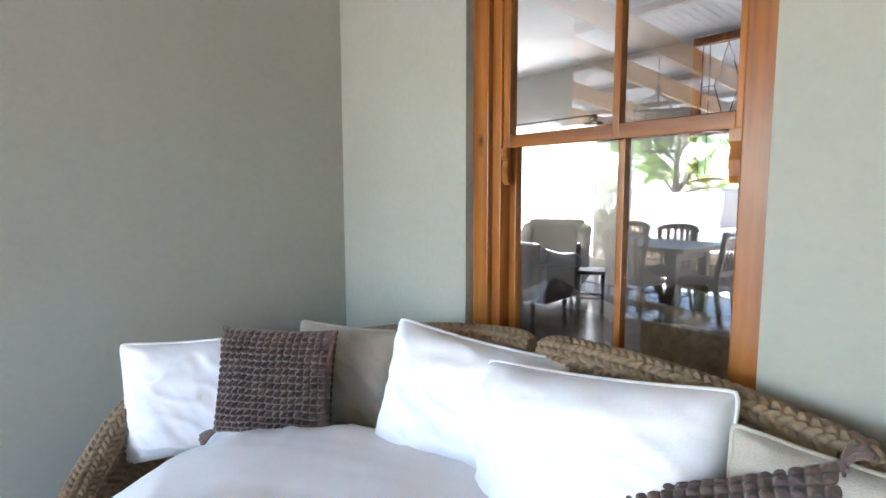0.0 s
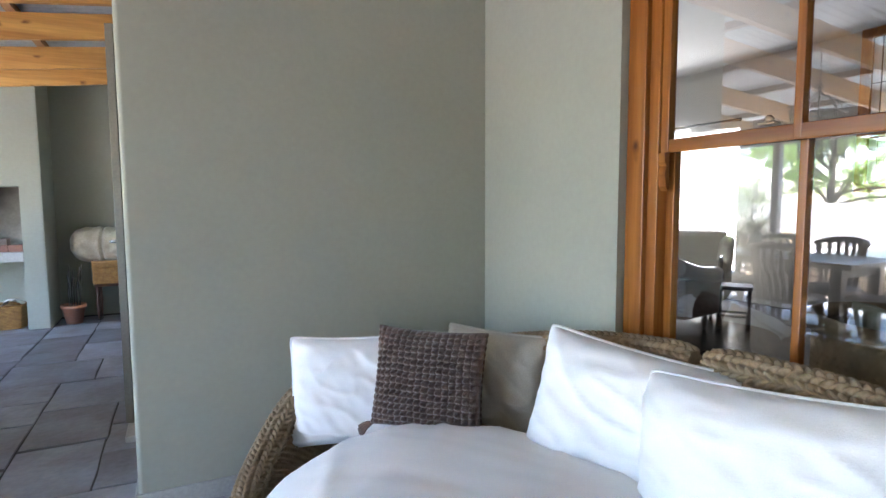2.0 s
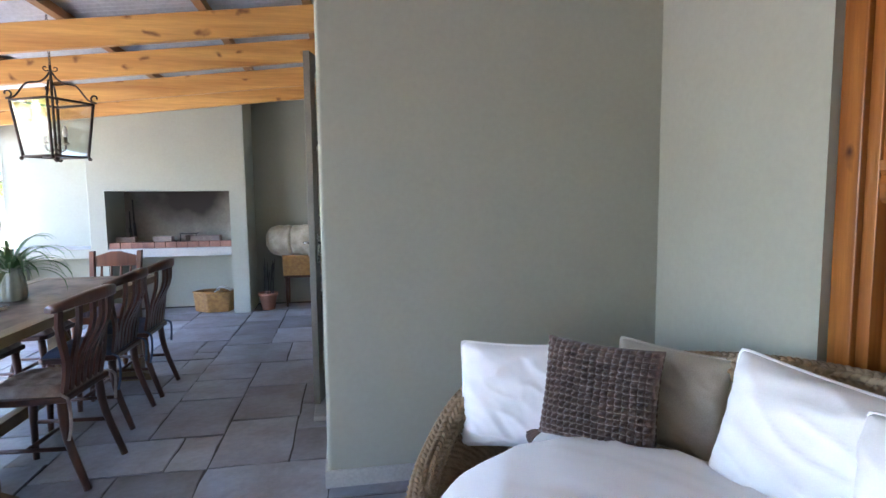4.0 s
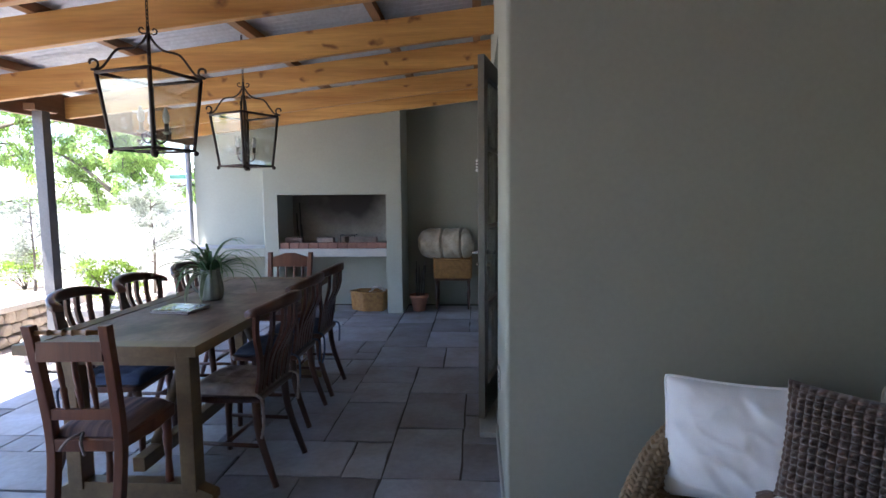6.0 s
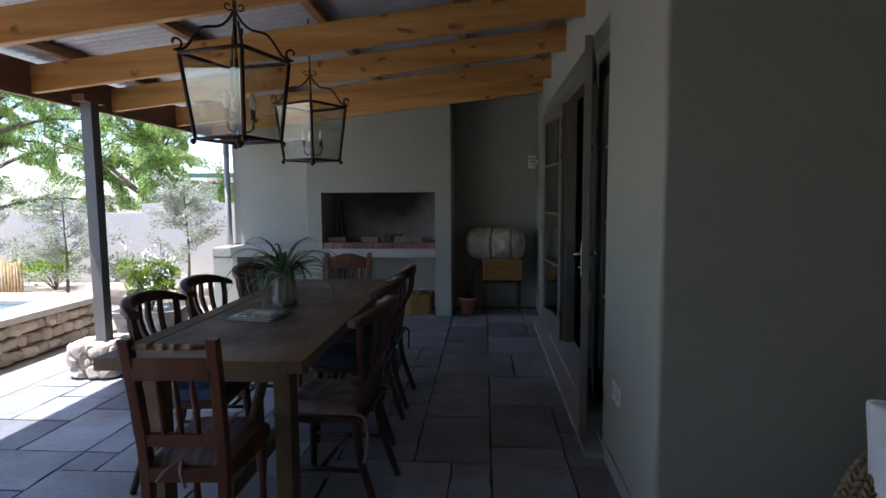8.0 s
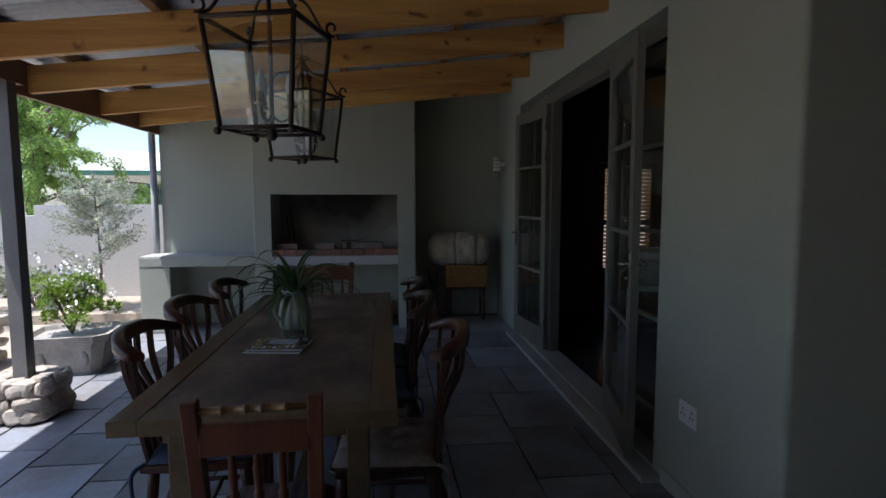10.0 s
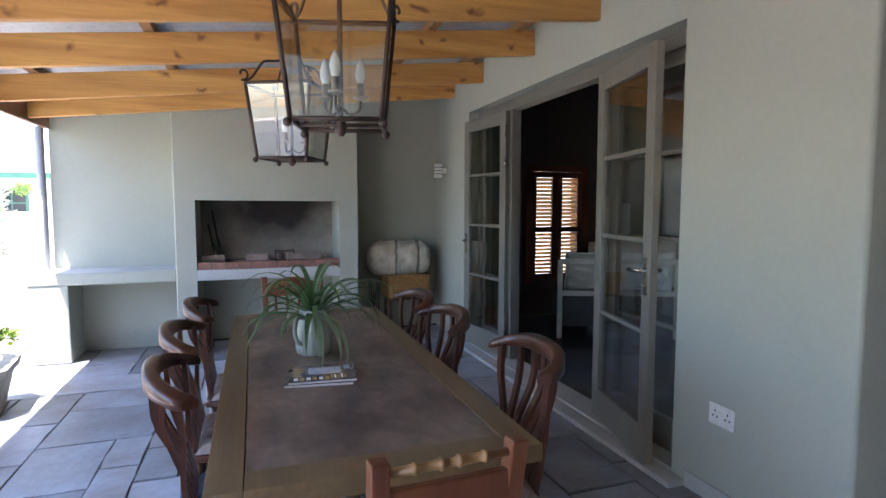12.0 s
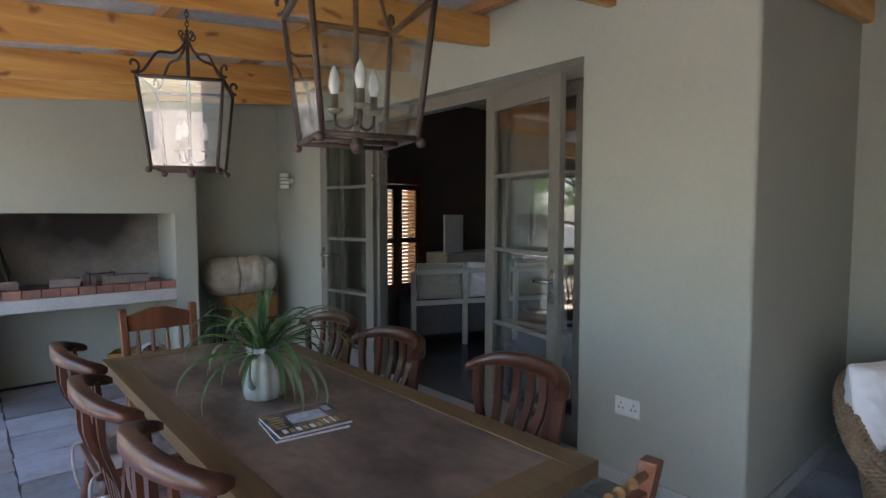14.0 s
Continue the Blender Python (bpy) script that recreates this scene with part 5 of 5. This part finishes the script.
def small_tree(m, h, rx, n, label, seed):
    g = thing("olive_tree", m, label, "tree", "young olive trees")
    rnd = random.Random(seed)
    top = Vector((rnd.uniform(-0.06, 0.06), 0, h))
    tr = spline([(0, 0, 0), (0.02, 0.01, h * 0.35), (0.0, 0.02, h * 0.65), top], 12)
    part("trunk", tube(bmesh.new(), tr, [0.022 - 0.0014 * k for k in range(13)], 8), BARK, g)
    limbs = []
    for k in range(40):
        s = rnd.uniform(0.28, 0.97)
        p0 = tr[int(s * 12)]
        a = rnd.uniform(0, 6.28)
        ln = rx * (1.25 - 0.5 * s) * rnd.uniform(0.6, 1.15)
        d = Vector((math.cos(a), math.sin(a), rnd.uniform(-0.1, 0.9))).normalized()
        limbs.append(spline([p0, p0 + d * ln * 0.5, p0 + d * ln + Vector((0, 0, rnd.uniform(-0.06, 0.05)))], 8))
        part("limb", tube(bmesh.new(), limbs[-1], [0.0045 - 0.0004 * q for q in range(9)], 5), BARK, g)

    def place(r):
        b = limbs[r.randrange(len(limbs))]
        i = r.randrange(2, 9)
        d = ((b[min(i + 1, 8)] - b[i - 1]).normalized() + rdir(r) * 0.9).normalized()
        return b[i] + rdir(r) * 0.06, d
    tagged(cloud_part("crown", *leaf_cloud(int(n * 2.0), place, 0.048, 0.15, seed), OLIVE, g, "narrow silvery leaves"), kind="stuff")


small_tree(pose(-5.05, 8.0, 0.05), 1.72, 0.55, 3600, "young silvery olive tree against the garden wall", 41)
small_tree(pose(-6.55, 7.6, 0.05), 1.45, 0.62, 3600, "young silvery olive tree against the garden wall", 42)
small_tree(pose(-8.3, 8.1, 0.05), 1.7, 0.6, 3000, "young silvery olive tree against the garden wall", 43)
small_tree(pose(-7.6, 3.0, 0.0), 1.9, 0.6, 2400, "young silvery olive tree in the garden", 44)
shrub(pose(-5.9, 8.2, 0.05), 0.35, 0.5, 1800, 0.05, OLIVE, "grey-green shrub by the garden wall", 33)
shrub(pose(-7.3, 8.3, 0.05), 0.4, 0.5, 1800, 0.05, SHRUB, "leafy green shrub by the garden wall", 34)


def big_tree(m, h, r, n, label, seed):
    g = thing("tree", m, label, "tree", "trees behind the wall")
    rnd = random.Random(seed)
    tr = spline([(0, 0, 0), (0.1, 0.05, h * 0.3), (-0.05, 0.1, h * 0.6), (0.1, 0, h * 0.85)], 12)
    part("trunk", tube(bmesh.new(), tr, [0.17 - 0.011 * k for k in range(13)], 10), BARK, g)
    twigs = []
    for k in range(22):
        p0 = tr[rnd.randrange(3, 12)]
        a = rnd.uniform(0, 6.28)
        d = Vector((math.cos(a), math.sin(a), rnd.uniform(-0.05, 0.9))).normalized()
        ln = r * rnd.uniform(0.6, 1.1)
        limb = spline([p0, p0 + d * ln * 0.5 + Vector((0, 0, 0.25)), p0 + d * ln], 10)
        part("limb", tube(bmesh.new(), limb, [0.06 - 0.005 * q for q in range(11)], 6), BARK, g)
        for q in range(9):
            b0 = limb[rnd.randrange(3, 11)]
            d2 = (d * 0.5 + rdir(rnd, -0.1)).normalized()
            twigs.append((b0, b0 + d2 * rnd.uniform(0.35, 0.9) + Vector((0, 0, -0.12))))
    bm = bmesh.new()
    for a, b in twigs:
        tube(bm, [a, (a + b) / 2 + Vector((0, 0, 0.04)), b], 0.011, 4)
    tagged(part("twig_spray", bm, BARK, g), kind="stuff")

    def place(q):
        a, b = twigs[q.randrange(len(twigs))]
        s = q.uniform(0.1, 1.1)
        d = ((b - a).normalized() + rdir(q) * 0.8 + Vector((0, 0, -0.4))).normalized()
        return a.lerp(b, s) + rdir(q) * 0.11, d
    tagged(cloud_part("crown", *leaf_cloud(int(n * 2.6), place, 0.07, 0.2, seed), TREELEAF, g, "feathery light green foliage"), kind="stuff")


big_tree(pose(-8.8, 13.0, -0.05), 4.6, 2.5, 26000, "feathery light green tree behind the wall", 51)
big_tree(pose(-12.4, 12.2, -0.05), 5.2, 2.8, 26000, "feathery light green tree behind the wall", 52)
big_tree(pose(-16.5, 11.0, -0.05), 5.0, 2.8, 20000, "feathery light green tree behind the wall", 53)
big_tree(pose(-20.5, 2.0, -0.05), 5.0, 2.8, 14000, "feathery light green tree beyond the garden", 54)

# ---- raised pool with stone sides ----
pool = thing("raised_pool", pose(-5.0, 6.25, -0.05), "raised pool with field stone sides and pale coping", "pool")
part("core", B(-6.0, -0.06, -4.6, -0.06, 0, 0.36), MORTAR, pool)
bm = bmesh.new()
box(bm, -6.05, 0.02, -0.42, 0.02, 0.362, 0.425, 0.012)
box(bm, -0.42, 0.02, -4.65, -0.425, 0.362, 0.425, 0.012)
part("coping", bm, COPING, pool)
part("water", B(-5.9, -0.425, -4.5, -0.425, 0.361, 0.385), WATER, pool)
random.seed(8)
for row in range(3):
    for k in range(34):
        o = new("stone", random.choice(STONES))
        y = -4.55 + k * 0.135 + 0.06 * (row % 2)
        o.parent, o.location, o.rotation_euler = pool, (-0.055, min(y, -0.05), 0.07 + row * 0.115), (0, random.uniform(-0.2, 0.2), 1.57 + random.uniform(-0.2, 0.2))
        o.scale = (random.uniform(0.7, 1.3), random.uniform(0.8, 1.2), random.uniform(0.75, 1.3))
    for k in range(26):
        o = new("stone", random.choice(STONES))
        o.parent, o.location, o.rotation_euler = pool, (-0.1 - k * 0.14 - 0.06 * (row % 2), -0.055, 0.07 + row * 0.115), (random.uniform(-0.2, 0.2), 0, random.uniform(-0.2, 0.2))
        o.scale = (random.uniform(0.7, 1.3), random.uniform(0.8, 1.2), random.uniform(0.75, 1.3))
reed = thing("reed_screen", pose(-8.6, 7.4, -0.05), "low upright reed screen in the garden", "screen")
for k in range(36):
    part("reed", tube(bmesh.new(), [(k * 0.045, random.uniform(-0.01, 0.01), 0), (k * 0.045 + random.uniform(-0.01, 0.01), 0, random.uniform(0.6, 0.7))], 0.018, 6), REED, reed)

# ---- neighbouring house ----
hs = thing("house", pose(-11.5, 25.0, -0.05), "white neighbouring house with green roof edge", "house")
part("wall", B(-2, 9, 0, 5, 0, 2.45), HOUSEW, hs)
bm = bmesh.new()
v = [bm.verts.new(p) for p in ((-2.5, -0.5, 2.45), (9.5, -0.5, 2.45), (9.5, 2.5, 3.6), (-2.5, 2.5, 3.6), (-2.5, 5.5, 2.45), (9.5, 5.5, 2.45))]
bm.faces.new((v[0], v[1], v[2], v[3]))
bm.faces.new((v[3], v[2], v[5], v[4]))
bm.faces.new((v[0], v[3], v[4]))
bm.faces.new((v[1], v[5], v[2]))
bm.faces.new((v[0], v[4], v[5], v[1]))
part("roof", bm, HOUSEW, hs)
part("gutter", B(-2.6, 9.6, -0.62, -0.5, 2.42, 2.62), GREENROOF, hs, "green painted gutter")
for x in (0.2, 3.2):
    w = part("window", B(x, x + 1.4, -0.06, 0.02, 1.0, 2.1), GREENROOF, hs, "green window frame")
    for i in range(3):
        for j in range(2):
            part("pane", B(x + 0.08 + i * 0.43, x + 0.46 + i * 0.43, -0.07, -0.05, 1.08 + j * 0.5, 1.52 + j * 0.5), DARKGLASS, w)

# ---- lounge seen through the doors ----
SHY = 7.55
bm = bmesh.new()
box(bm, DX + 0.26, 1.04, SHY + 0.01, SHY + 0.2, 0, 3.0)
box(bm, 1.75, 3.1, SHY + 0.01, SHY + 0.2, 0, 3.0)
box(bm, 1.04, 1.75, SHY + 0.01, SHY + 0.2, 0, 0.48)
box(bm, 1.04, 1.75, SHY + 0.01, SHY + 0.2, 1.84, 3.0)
struct("wall_shutters", bm, PLASTER_IN, "dark brown lounge wall behind the shutters")
sh = thing("window_shutters", pose(1.04, SHY, 0.48), "red-brown wooden louvred window shutters", "shutters")
for k in range(2):
    x0 = k * 0.37
    bm = bmesh.new()
    box(bm, x0, x0 + 0.055, -0.05, -0.005, 0, 1.36)
    box(bm, x0 + 0.285, x0 + 0.34, -0.05, -0.005, 0, 1.36)
    fr_ = part("shutter_frame", bm, SHUTTERW, sh)
    for z in (0, 0.60, 1.29):
        part("rail", B(x0 + 0.055, x0 + 0.285, -0.049, -0.006, z, z + 0.07), SHUTTERW, fr_)
    for z0, n in ((0.07, 11), (0.67, 13)):
        for i in range(n):
            bm = B(-0.112, 0.112, -0.024, 0.024, -0.004, 0.004)
            bmesh.ops.transform(bm, matrix=Matrix.Translation((x0 + 0.17, -0.028, z0 + 0.025 + i * 0.0475)) @ Matrix.Rotation(radians(-53), 4, "X"), verts=bm.verts)
            part("louvre", bm, LOUVRE, fr_, "louvre slat with sunlight put into its pale colour")
bm = bmesh.new()
box(bm, -0.09, -0.005, -0.06, -0.001, -0.06, 1.44)
box(bm, 0.715, 0.80, -0.06, -0.001, -0.06, 1.44)
box(bm, -0.005, 0.715, -0.06, -0.001, 1.365, 1.44)
part("surround", bm, SHUTTERW, sh)
part("meeting_stile", B(0.338, 0.372, -0.045, -0.006, 0, 1.36), SHUTTERW, sh)

so = thing("daybed", pose(0.78, 6.42, 0, 0, 0, -22), "white painted wooden daybed with grey upholstery", "daybed")
for x in (0.02, 0.62, 1.25, 1.9):
    part("post", B(x - 0.025, x + 0.025, -0.025, 0.025, 0, 0.84, bev=0.004), WHITEPAINT, so)
for z in (0.46, 0.80):
    part("rail", B(0.04, 1.88, -0.02, 0.02, z, z + 0.055, bev=0.004), WHITEPAINT, so)
part("base", B(0.05, 1.88, 0.03, 0.75, 0.12, 0.46, bev=0.02), DARKFAB, so, "grey upholstered base")
for k in range(3):
    pillow("cushion", pose(0.78, 6.42, 0) @ pose(0, 0, 0, 0, 0, -22) @ pose(0.36 + k * 0.6, 0.13, 0.50, 6, 0, 0), 0.55, 0.42, 0.14, LINEN if k % 2 else BEIGE, "pale cushion propped on the white daybed", piping=LINEN, seed=60 + k)
cab = thing("sideboard", pose(2.3, 7.25, 0), "pale grey washed wooden sideboard", "sideboard")
part("carcass", B(-0.45, 0.6, -0.2, 0.22, 0.05, 0.95, bev=0.008), WHITEPAINT, cab)
for k in range(2):
    part("door", B(-0.42 + k * 0.51, 0.07 + k * 0.51, -0.215, -0.2, 0.1, 0.9, bev=0.004), WHITEPAINT, cab)
tv = thing("picture_panel", pose(2.1, 7.2, 0.951, 0, 0, 10), "pale square panel standing on the sideboard", "panel")
part("board", B(-0.2, 0.2, -0.015, 0.015, 0, 0.5, bev=0.004), SCREEN, tv)

# ---- sitting room seen through the sash window ----
def sheer(y0, y1, x):
    def fn(u, v):
        y = y0 + (y1 - y0) * u
        return Vector((x + 0.035 * math.sin(y * 55) + 0.012 * math.sin(y * 23 + v * 2), y, 0.02 + 2.23 * v))
    return grid(bmesh.new(), fn, 90, 6)


for a, b in ((5.5, 6.4), (6.75, 7.4)):
    solid("curtain", sheer(a, b, 6.28), CURTAIN, "sheer white floor-length curtain", "curtain", "curtains")
rod = thing("curtain_rod", pose(6.28, 6.15, 2.28), "dark iron curtain rod above the window", "curtain rod")
part("rod", tube(bmesh.new(), [(0, -1.4, 0), (0, 1.5, 0)], 0.014, 8), BLACK, rod)
for y in (-1.3, 1.4):
    part("bracket", tube(bmesh.new(), [(0, y, 0), (0.12, y, 0)], 0.01, 6), BLACK, rod)
# made-up white slab so that the far window looks bright
struct("garden_light_backdrop", B(9.0, 9.1, -4, 12, -0.05, 5), HOUSEW, "pale backdrop added to brighten the view through the far window", "backdrop")


def armchair(nm, m, material, hgt, label):
    g = thing(nm, m, label, "armchair")
    part("seat", B(-0.3, 0.3, -0.32, 0.28, 0.2, 0.46, bev=0.05), material, g)
    bm = B(-0.36, 0.36, 0.24, 0.42, 0.2, hgt, bev=0.07)
    part("backrest", bm, material, g)
    for sx in (-1, 1):
        part("arm", tube(bmesh.new(), spline([(sx * 0.37, -0.34, 0.55), (sx * 0.38, 0.0, 0.58), (sx * 0.36, 0.32, hgt - 0.12)], 10), 0.085, 12), material, g)
        part("side", B(sx * 0.37 - 0.06, sx * 0.37 + 0.06, -0.32, 0.3, 0.18, 0.55, bev=0.02), material, g)
        for sy in (-0.28, 0.34):
            part("leg", lathe(bmesh.new(), [(0.018, 0), (0.03, 0.09), (0.022, 0.12), (0.03, 0.19)], (sx * 0.3, sy, 0), 10), BLACK, g)


armchair("wing_chair", pose(5.35, 4.68, 0, 0, 0, -60), BEIGE, 0.92, "beige upholstered wing armchair")
armchair("leather_armchair", pose(4.32, 4.12, 0, 0, 0, 100), LEATHER, 0.78, "dark brown leather club armchair")
hall = thing("hall_chair", pose(4.95, 3.78, 0, 0, 0, 35), "narrow dark carved wooden chair in the sitting room", "chair")
part("seat", B(-0.15, 0.15, -0.16, 0.16, 0.40, 0.44, bev=0.008), BLACK, hall)
for sx in (-0.12, 0.12):
    for sy in (-0.13, 0.13):
        part("leg", lathe(bmesh.new(), [(0.022, 0), (0.026, 0.04), (0.014, 0.08), (0.022, 0.16), (0.013, 0.22), (0.024, 0.34), (0.02, 0.40)], (sx, sy, 0), 10), BLACK, hall)
    part("back_post", lathe(bmesh.new(), [(0.016, 0.44), (0.02, 0.52), (0.013, 0.58), (0.02, 0.66), (0.012, 0.72)], (sx, 0.13, 0), 10), BLACK, hall)
    part("stretcher", tube(bmesh.new(), [(sx, -0.13, 0.14), (sx, 0.13, 0.14)], 0.012, 6), BLACK, hall)
for z in (0.5, 0.66):
    part("back_rail", B(-0.12, 0.12, 0.118, 0.142, z, z + 0.06, bev=0.006), BLACK, hall)
wk = thing("wicker_armchair", pose(2.55, 1.25, 0, 0, 0, 60), "woven wicker armchair with green leaf-print cushion", "armchair")
bm = bmesh.new()
part("shell", grid(bm, lambda u, v: Vector((0.36 * math.cos(math.pi * (u * 1.3 - 0.15)), 0.32 * math.sin(math.pi * (u * 1.3 - 0.15)), 0.05 + 0.72 * v)) * (1 + 0.012 * math.sin(u * 240) * (1 if int(v * 28) % 2 else -1)), 200, 56), WICKER, wk)
part("rim", tube(bmesh.new(), [(0.37 * math.cos(math.pi * (k / 40 * 1.3 - 0.15)), 0.33 * math.sin(math.pi * (k / 40 * 1.3 - 0.15)), 0.78) for k in range(41)], 0.035, 10), WICKER, wk)
part("seat", slab(bmesh.new(), [(0.33 * math.cos(k * 0.314), 0.3 * math.sin(k * 0.314)) for k in range(20)], 0.05, 0.42), WICKER, wk)
pillow("cushion", pose(2.6, 1.28, 0.43, -12, 0, 60), 0.46, 0.42, 0.14, LEAFPRINT, "green leaf-print cushion on the wicker armchair", seed=71)
lw = thing("leaded_window", pose(6.39, 3.1, 1.75, 0, 0, 0), "orange wooden window with leaded patterned glass", "window")
bm = bmesh.new()
box(bm, -0.06, -0.001, -0.38, -0.28, -0.4, 1.25)
box(bm, -0.06, -0.001, 0.28, 0.38, -0.4, 1.25)
for z in (-0.4, 0.15, 1.15):
    box(bm, -0.059, -0.001, -0.28, 0.28, z, z + 0.1)
part("frame", bm, TEAK, lw)
for z0, z1 in ((-0.3, 0.15), (0.25, 1.15)):
    part("pane", B(-0.02, -0.012, -0.28, 0.28, z0, z1), SCREEN, lw)
    zc, hh = (z0 + z1) / 2, (z1 - z0) / 2
    bm = bmesh.new()
    for s in (-1, 1):
        tube(bm, [(-0.024, 0, zc - hh), (-0.024, s * 0.14, zc), (-0.024, 0, zc + hh)], 0.006, 4)
        tube(bm, [(-0.024, s * 0.28, zc), (-0.024, s * 0.14, zc)], 0.006, 4)
        tube(bm, [(-0.024, s * 0.2, zc - hh), (-0.024, s * 0.2, zc + hh)], 0.006, 4)
    part("lead_came", bm, BLACK, lw)

# ---- skirting ----
bm = bmesh.new()
box(bm, DX - 0.012, WX - 0.012, JY - 0.012, JY - 0.0005, -0.01, 0.075, 0.003)
box(bm, DX - 0.012, DX - 0.0005, JY, OY0 - 0.1, -0.01, 0.075, 0.003)
box(bm, WX - 0.012, WX - 0.0005, -1.98, JY - 0.013, -0.01, 0.075, 0.003)
struct("baseboard", bm, CONCRETE, "low grey plaster skirting along the walls", "skirting")

# ---- flagstones ----
random.seed(17)
U = 0.205
NX, NY = int((WX + 4.33) / U), int((AY + 1.95) / U)
used = set()
pave = {}
for j in range(NY - 1, -1, -1):
    for i in range(NX):
        if (i, j) in used:
            continue
        opts = [(4, 2), (3, 2), (3, 3), (2, 3), (2, 2), (2, 1), (1, 2), (1, 1)]
        random.shuffle(opts)
        opts.sort(key=lambda o: -min(o[0] * o[1], 4) + random.uniform(-2.4, 0))
        for w, h in opts + [(1, 1)]:
            cells = [(i + a, j - b) for a in range(w) for b in range(h)]
            if all(c not in used and c[0] < NX and c[1] >= 0 for c in cells):
                break
        used.update(cells)
        if -4.33 + i * U > DX + 0.05 and -1.95 + (j + 1 - h) * U > JY:
            continue
        vkey = (w, h, random.randrange(3))
        if vkey not in pave:
            bm = bmesh.new()
            rnd = random.Random(str(vkey))
            hx, hy, g = w * U / 2 - 0.006, h * U / 2 - 0.006, 0.009
            out = []
            for (ax, ay), (bx_, by_) in zip(((-hx, -hy), (hx, -hy), (hx, hy), (-hx, hy)), ((hx, -hy), (hx, hy), (-hx, hy), (-hx, -hy))):
                for k in range(3):
                    out.append((ax + (bx_ - ax) * k / 3 + rnd.uniform(-g, g) * 0.7, ay + (by_ - ay) * k / 3 + rnd.uniform(-g, g) * 0.7))
            slab(bm, out, -0.03, 0.0)
            tops = [f for f in bm.faces if all(abs(v.co.z) < 1e-6 for v in f.verts)]
            bmesh.ops.inset_region(bm, faces=tops, thickness=0.006, depth=0.004)
            pave[vkey] = mesh_of("flagstone", bm, SLATE)
        o = new("flagstone", pave[vkey])
        o.parent = floor_ob
        o.location = (-4.33 + (i + w / 2) * U, -1.95 + (j + 1 - h / 2) * U, -0.006 + random.uniform(-0.003, 0.002))
        o.rotation_euler = (random.uniform(-0.004, 0.004), random.uniform(-0.004, 0.004), 0)
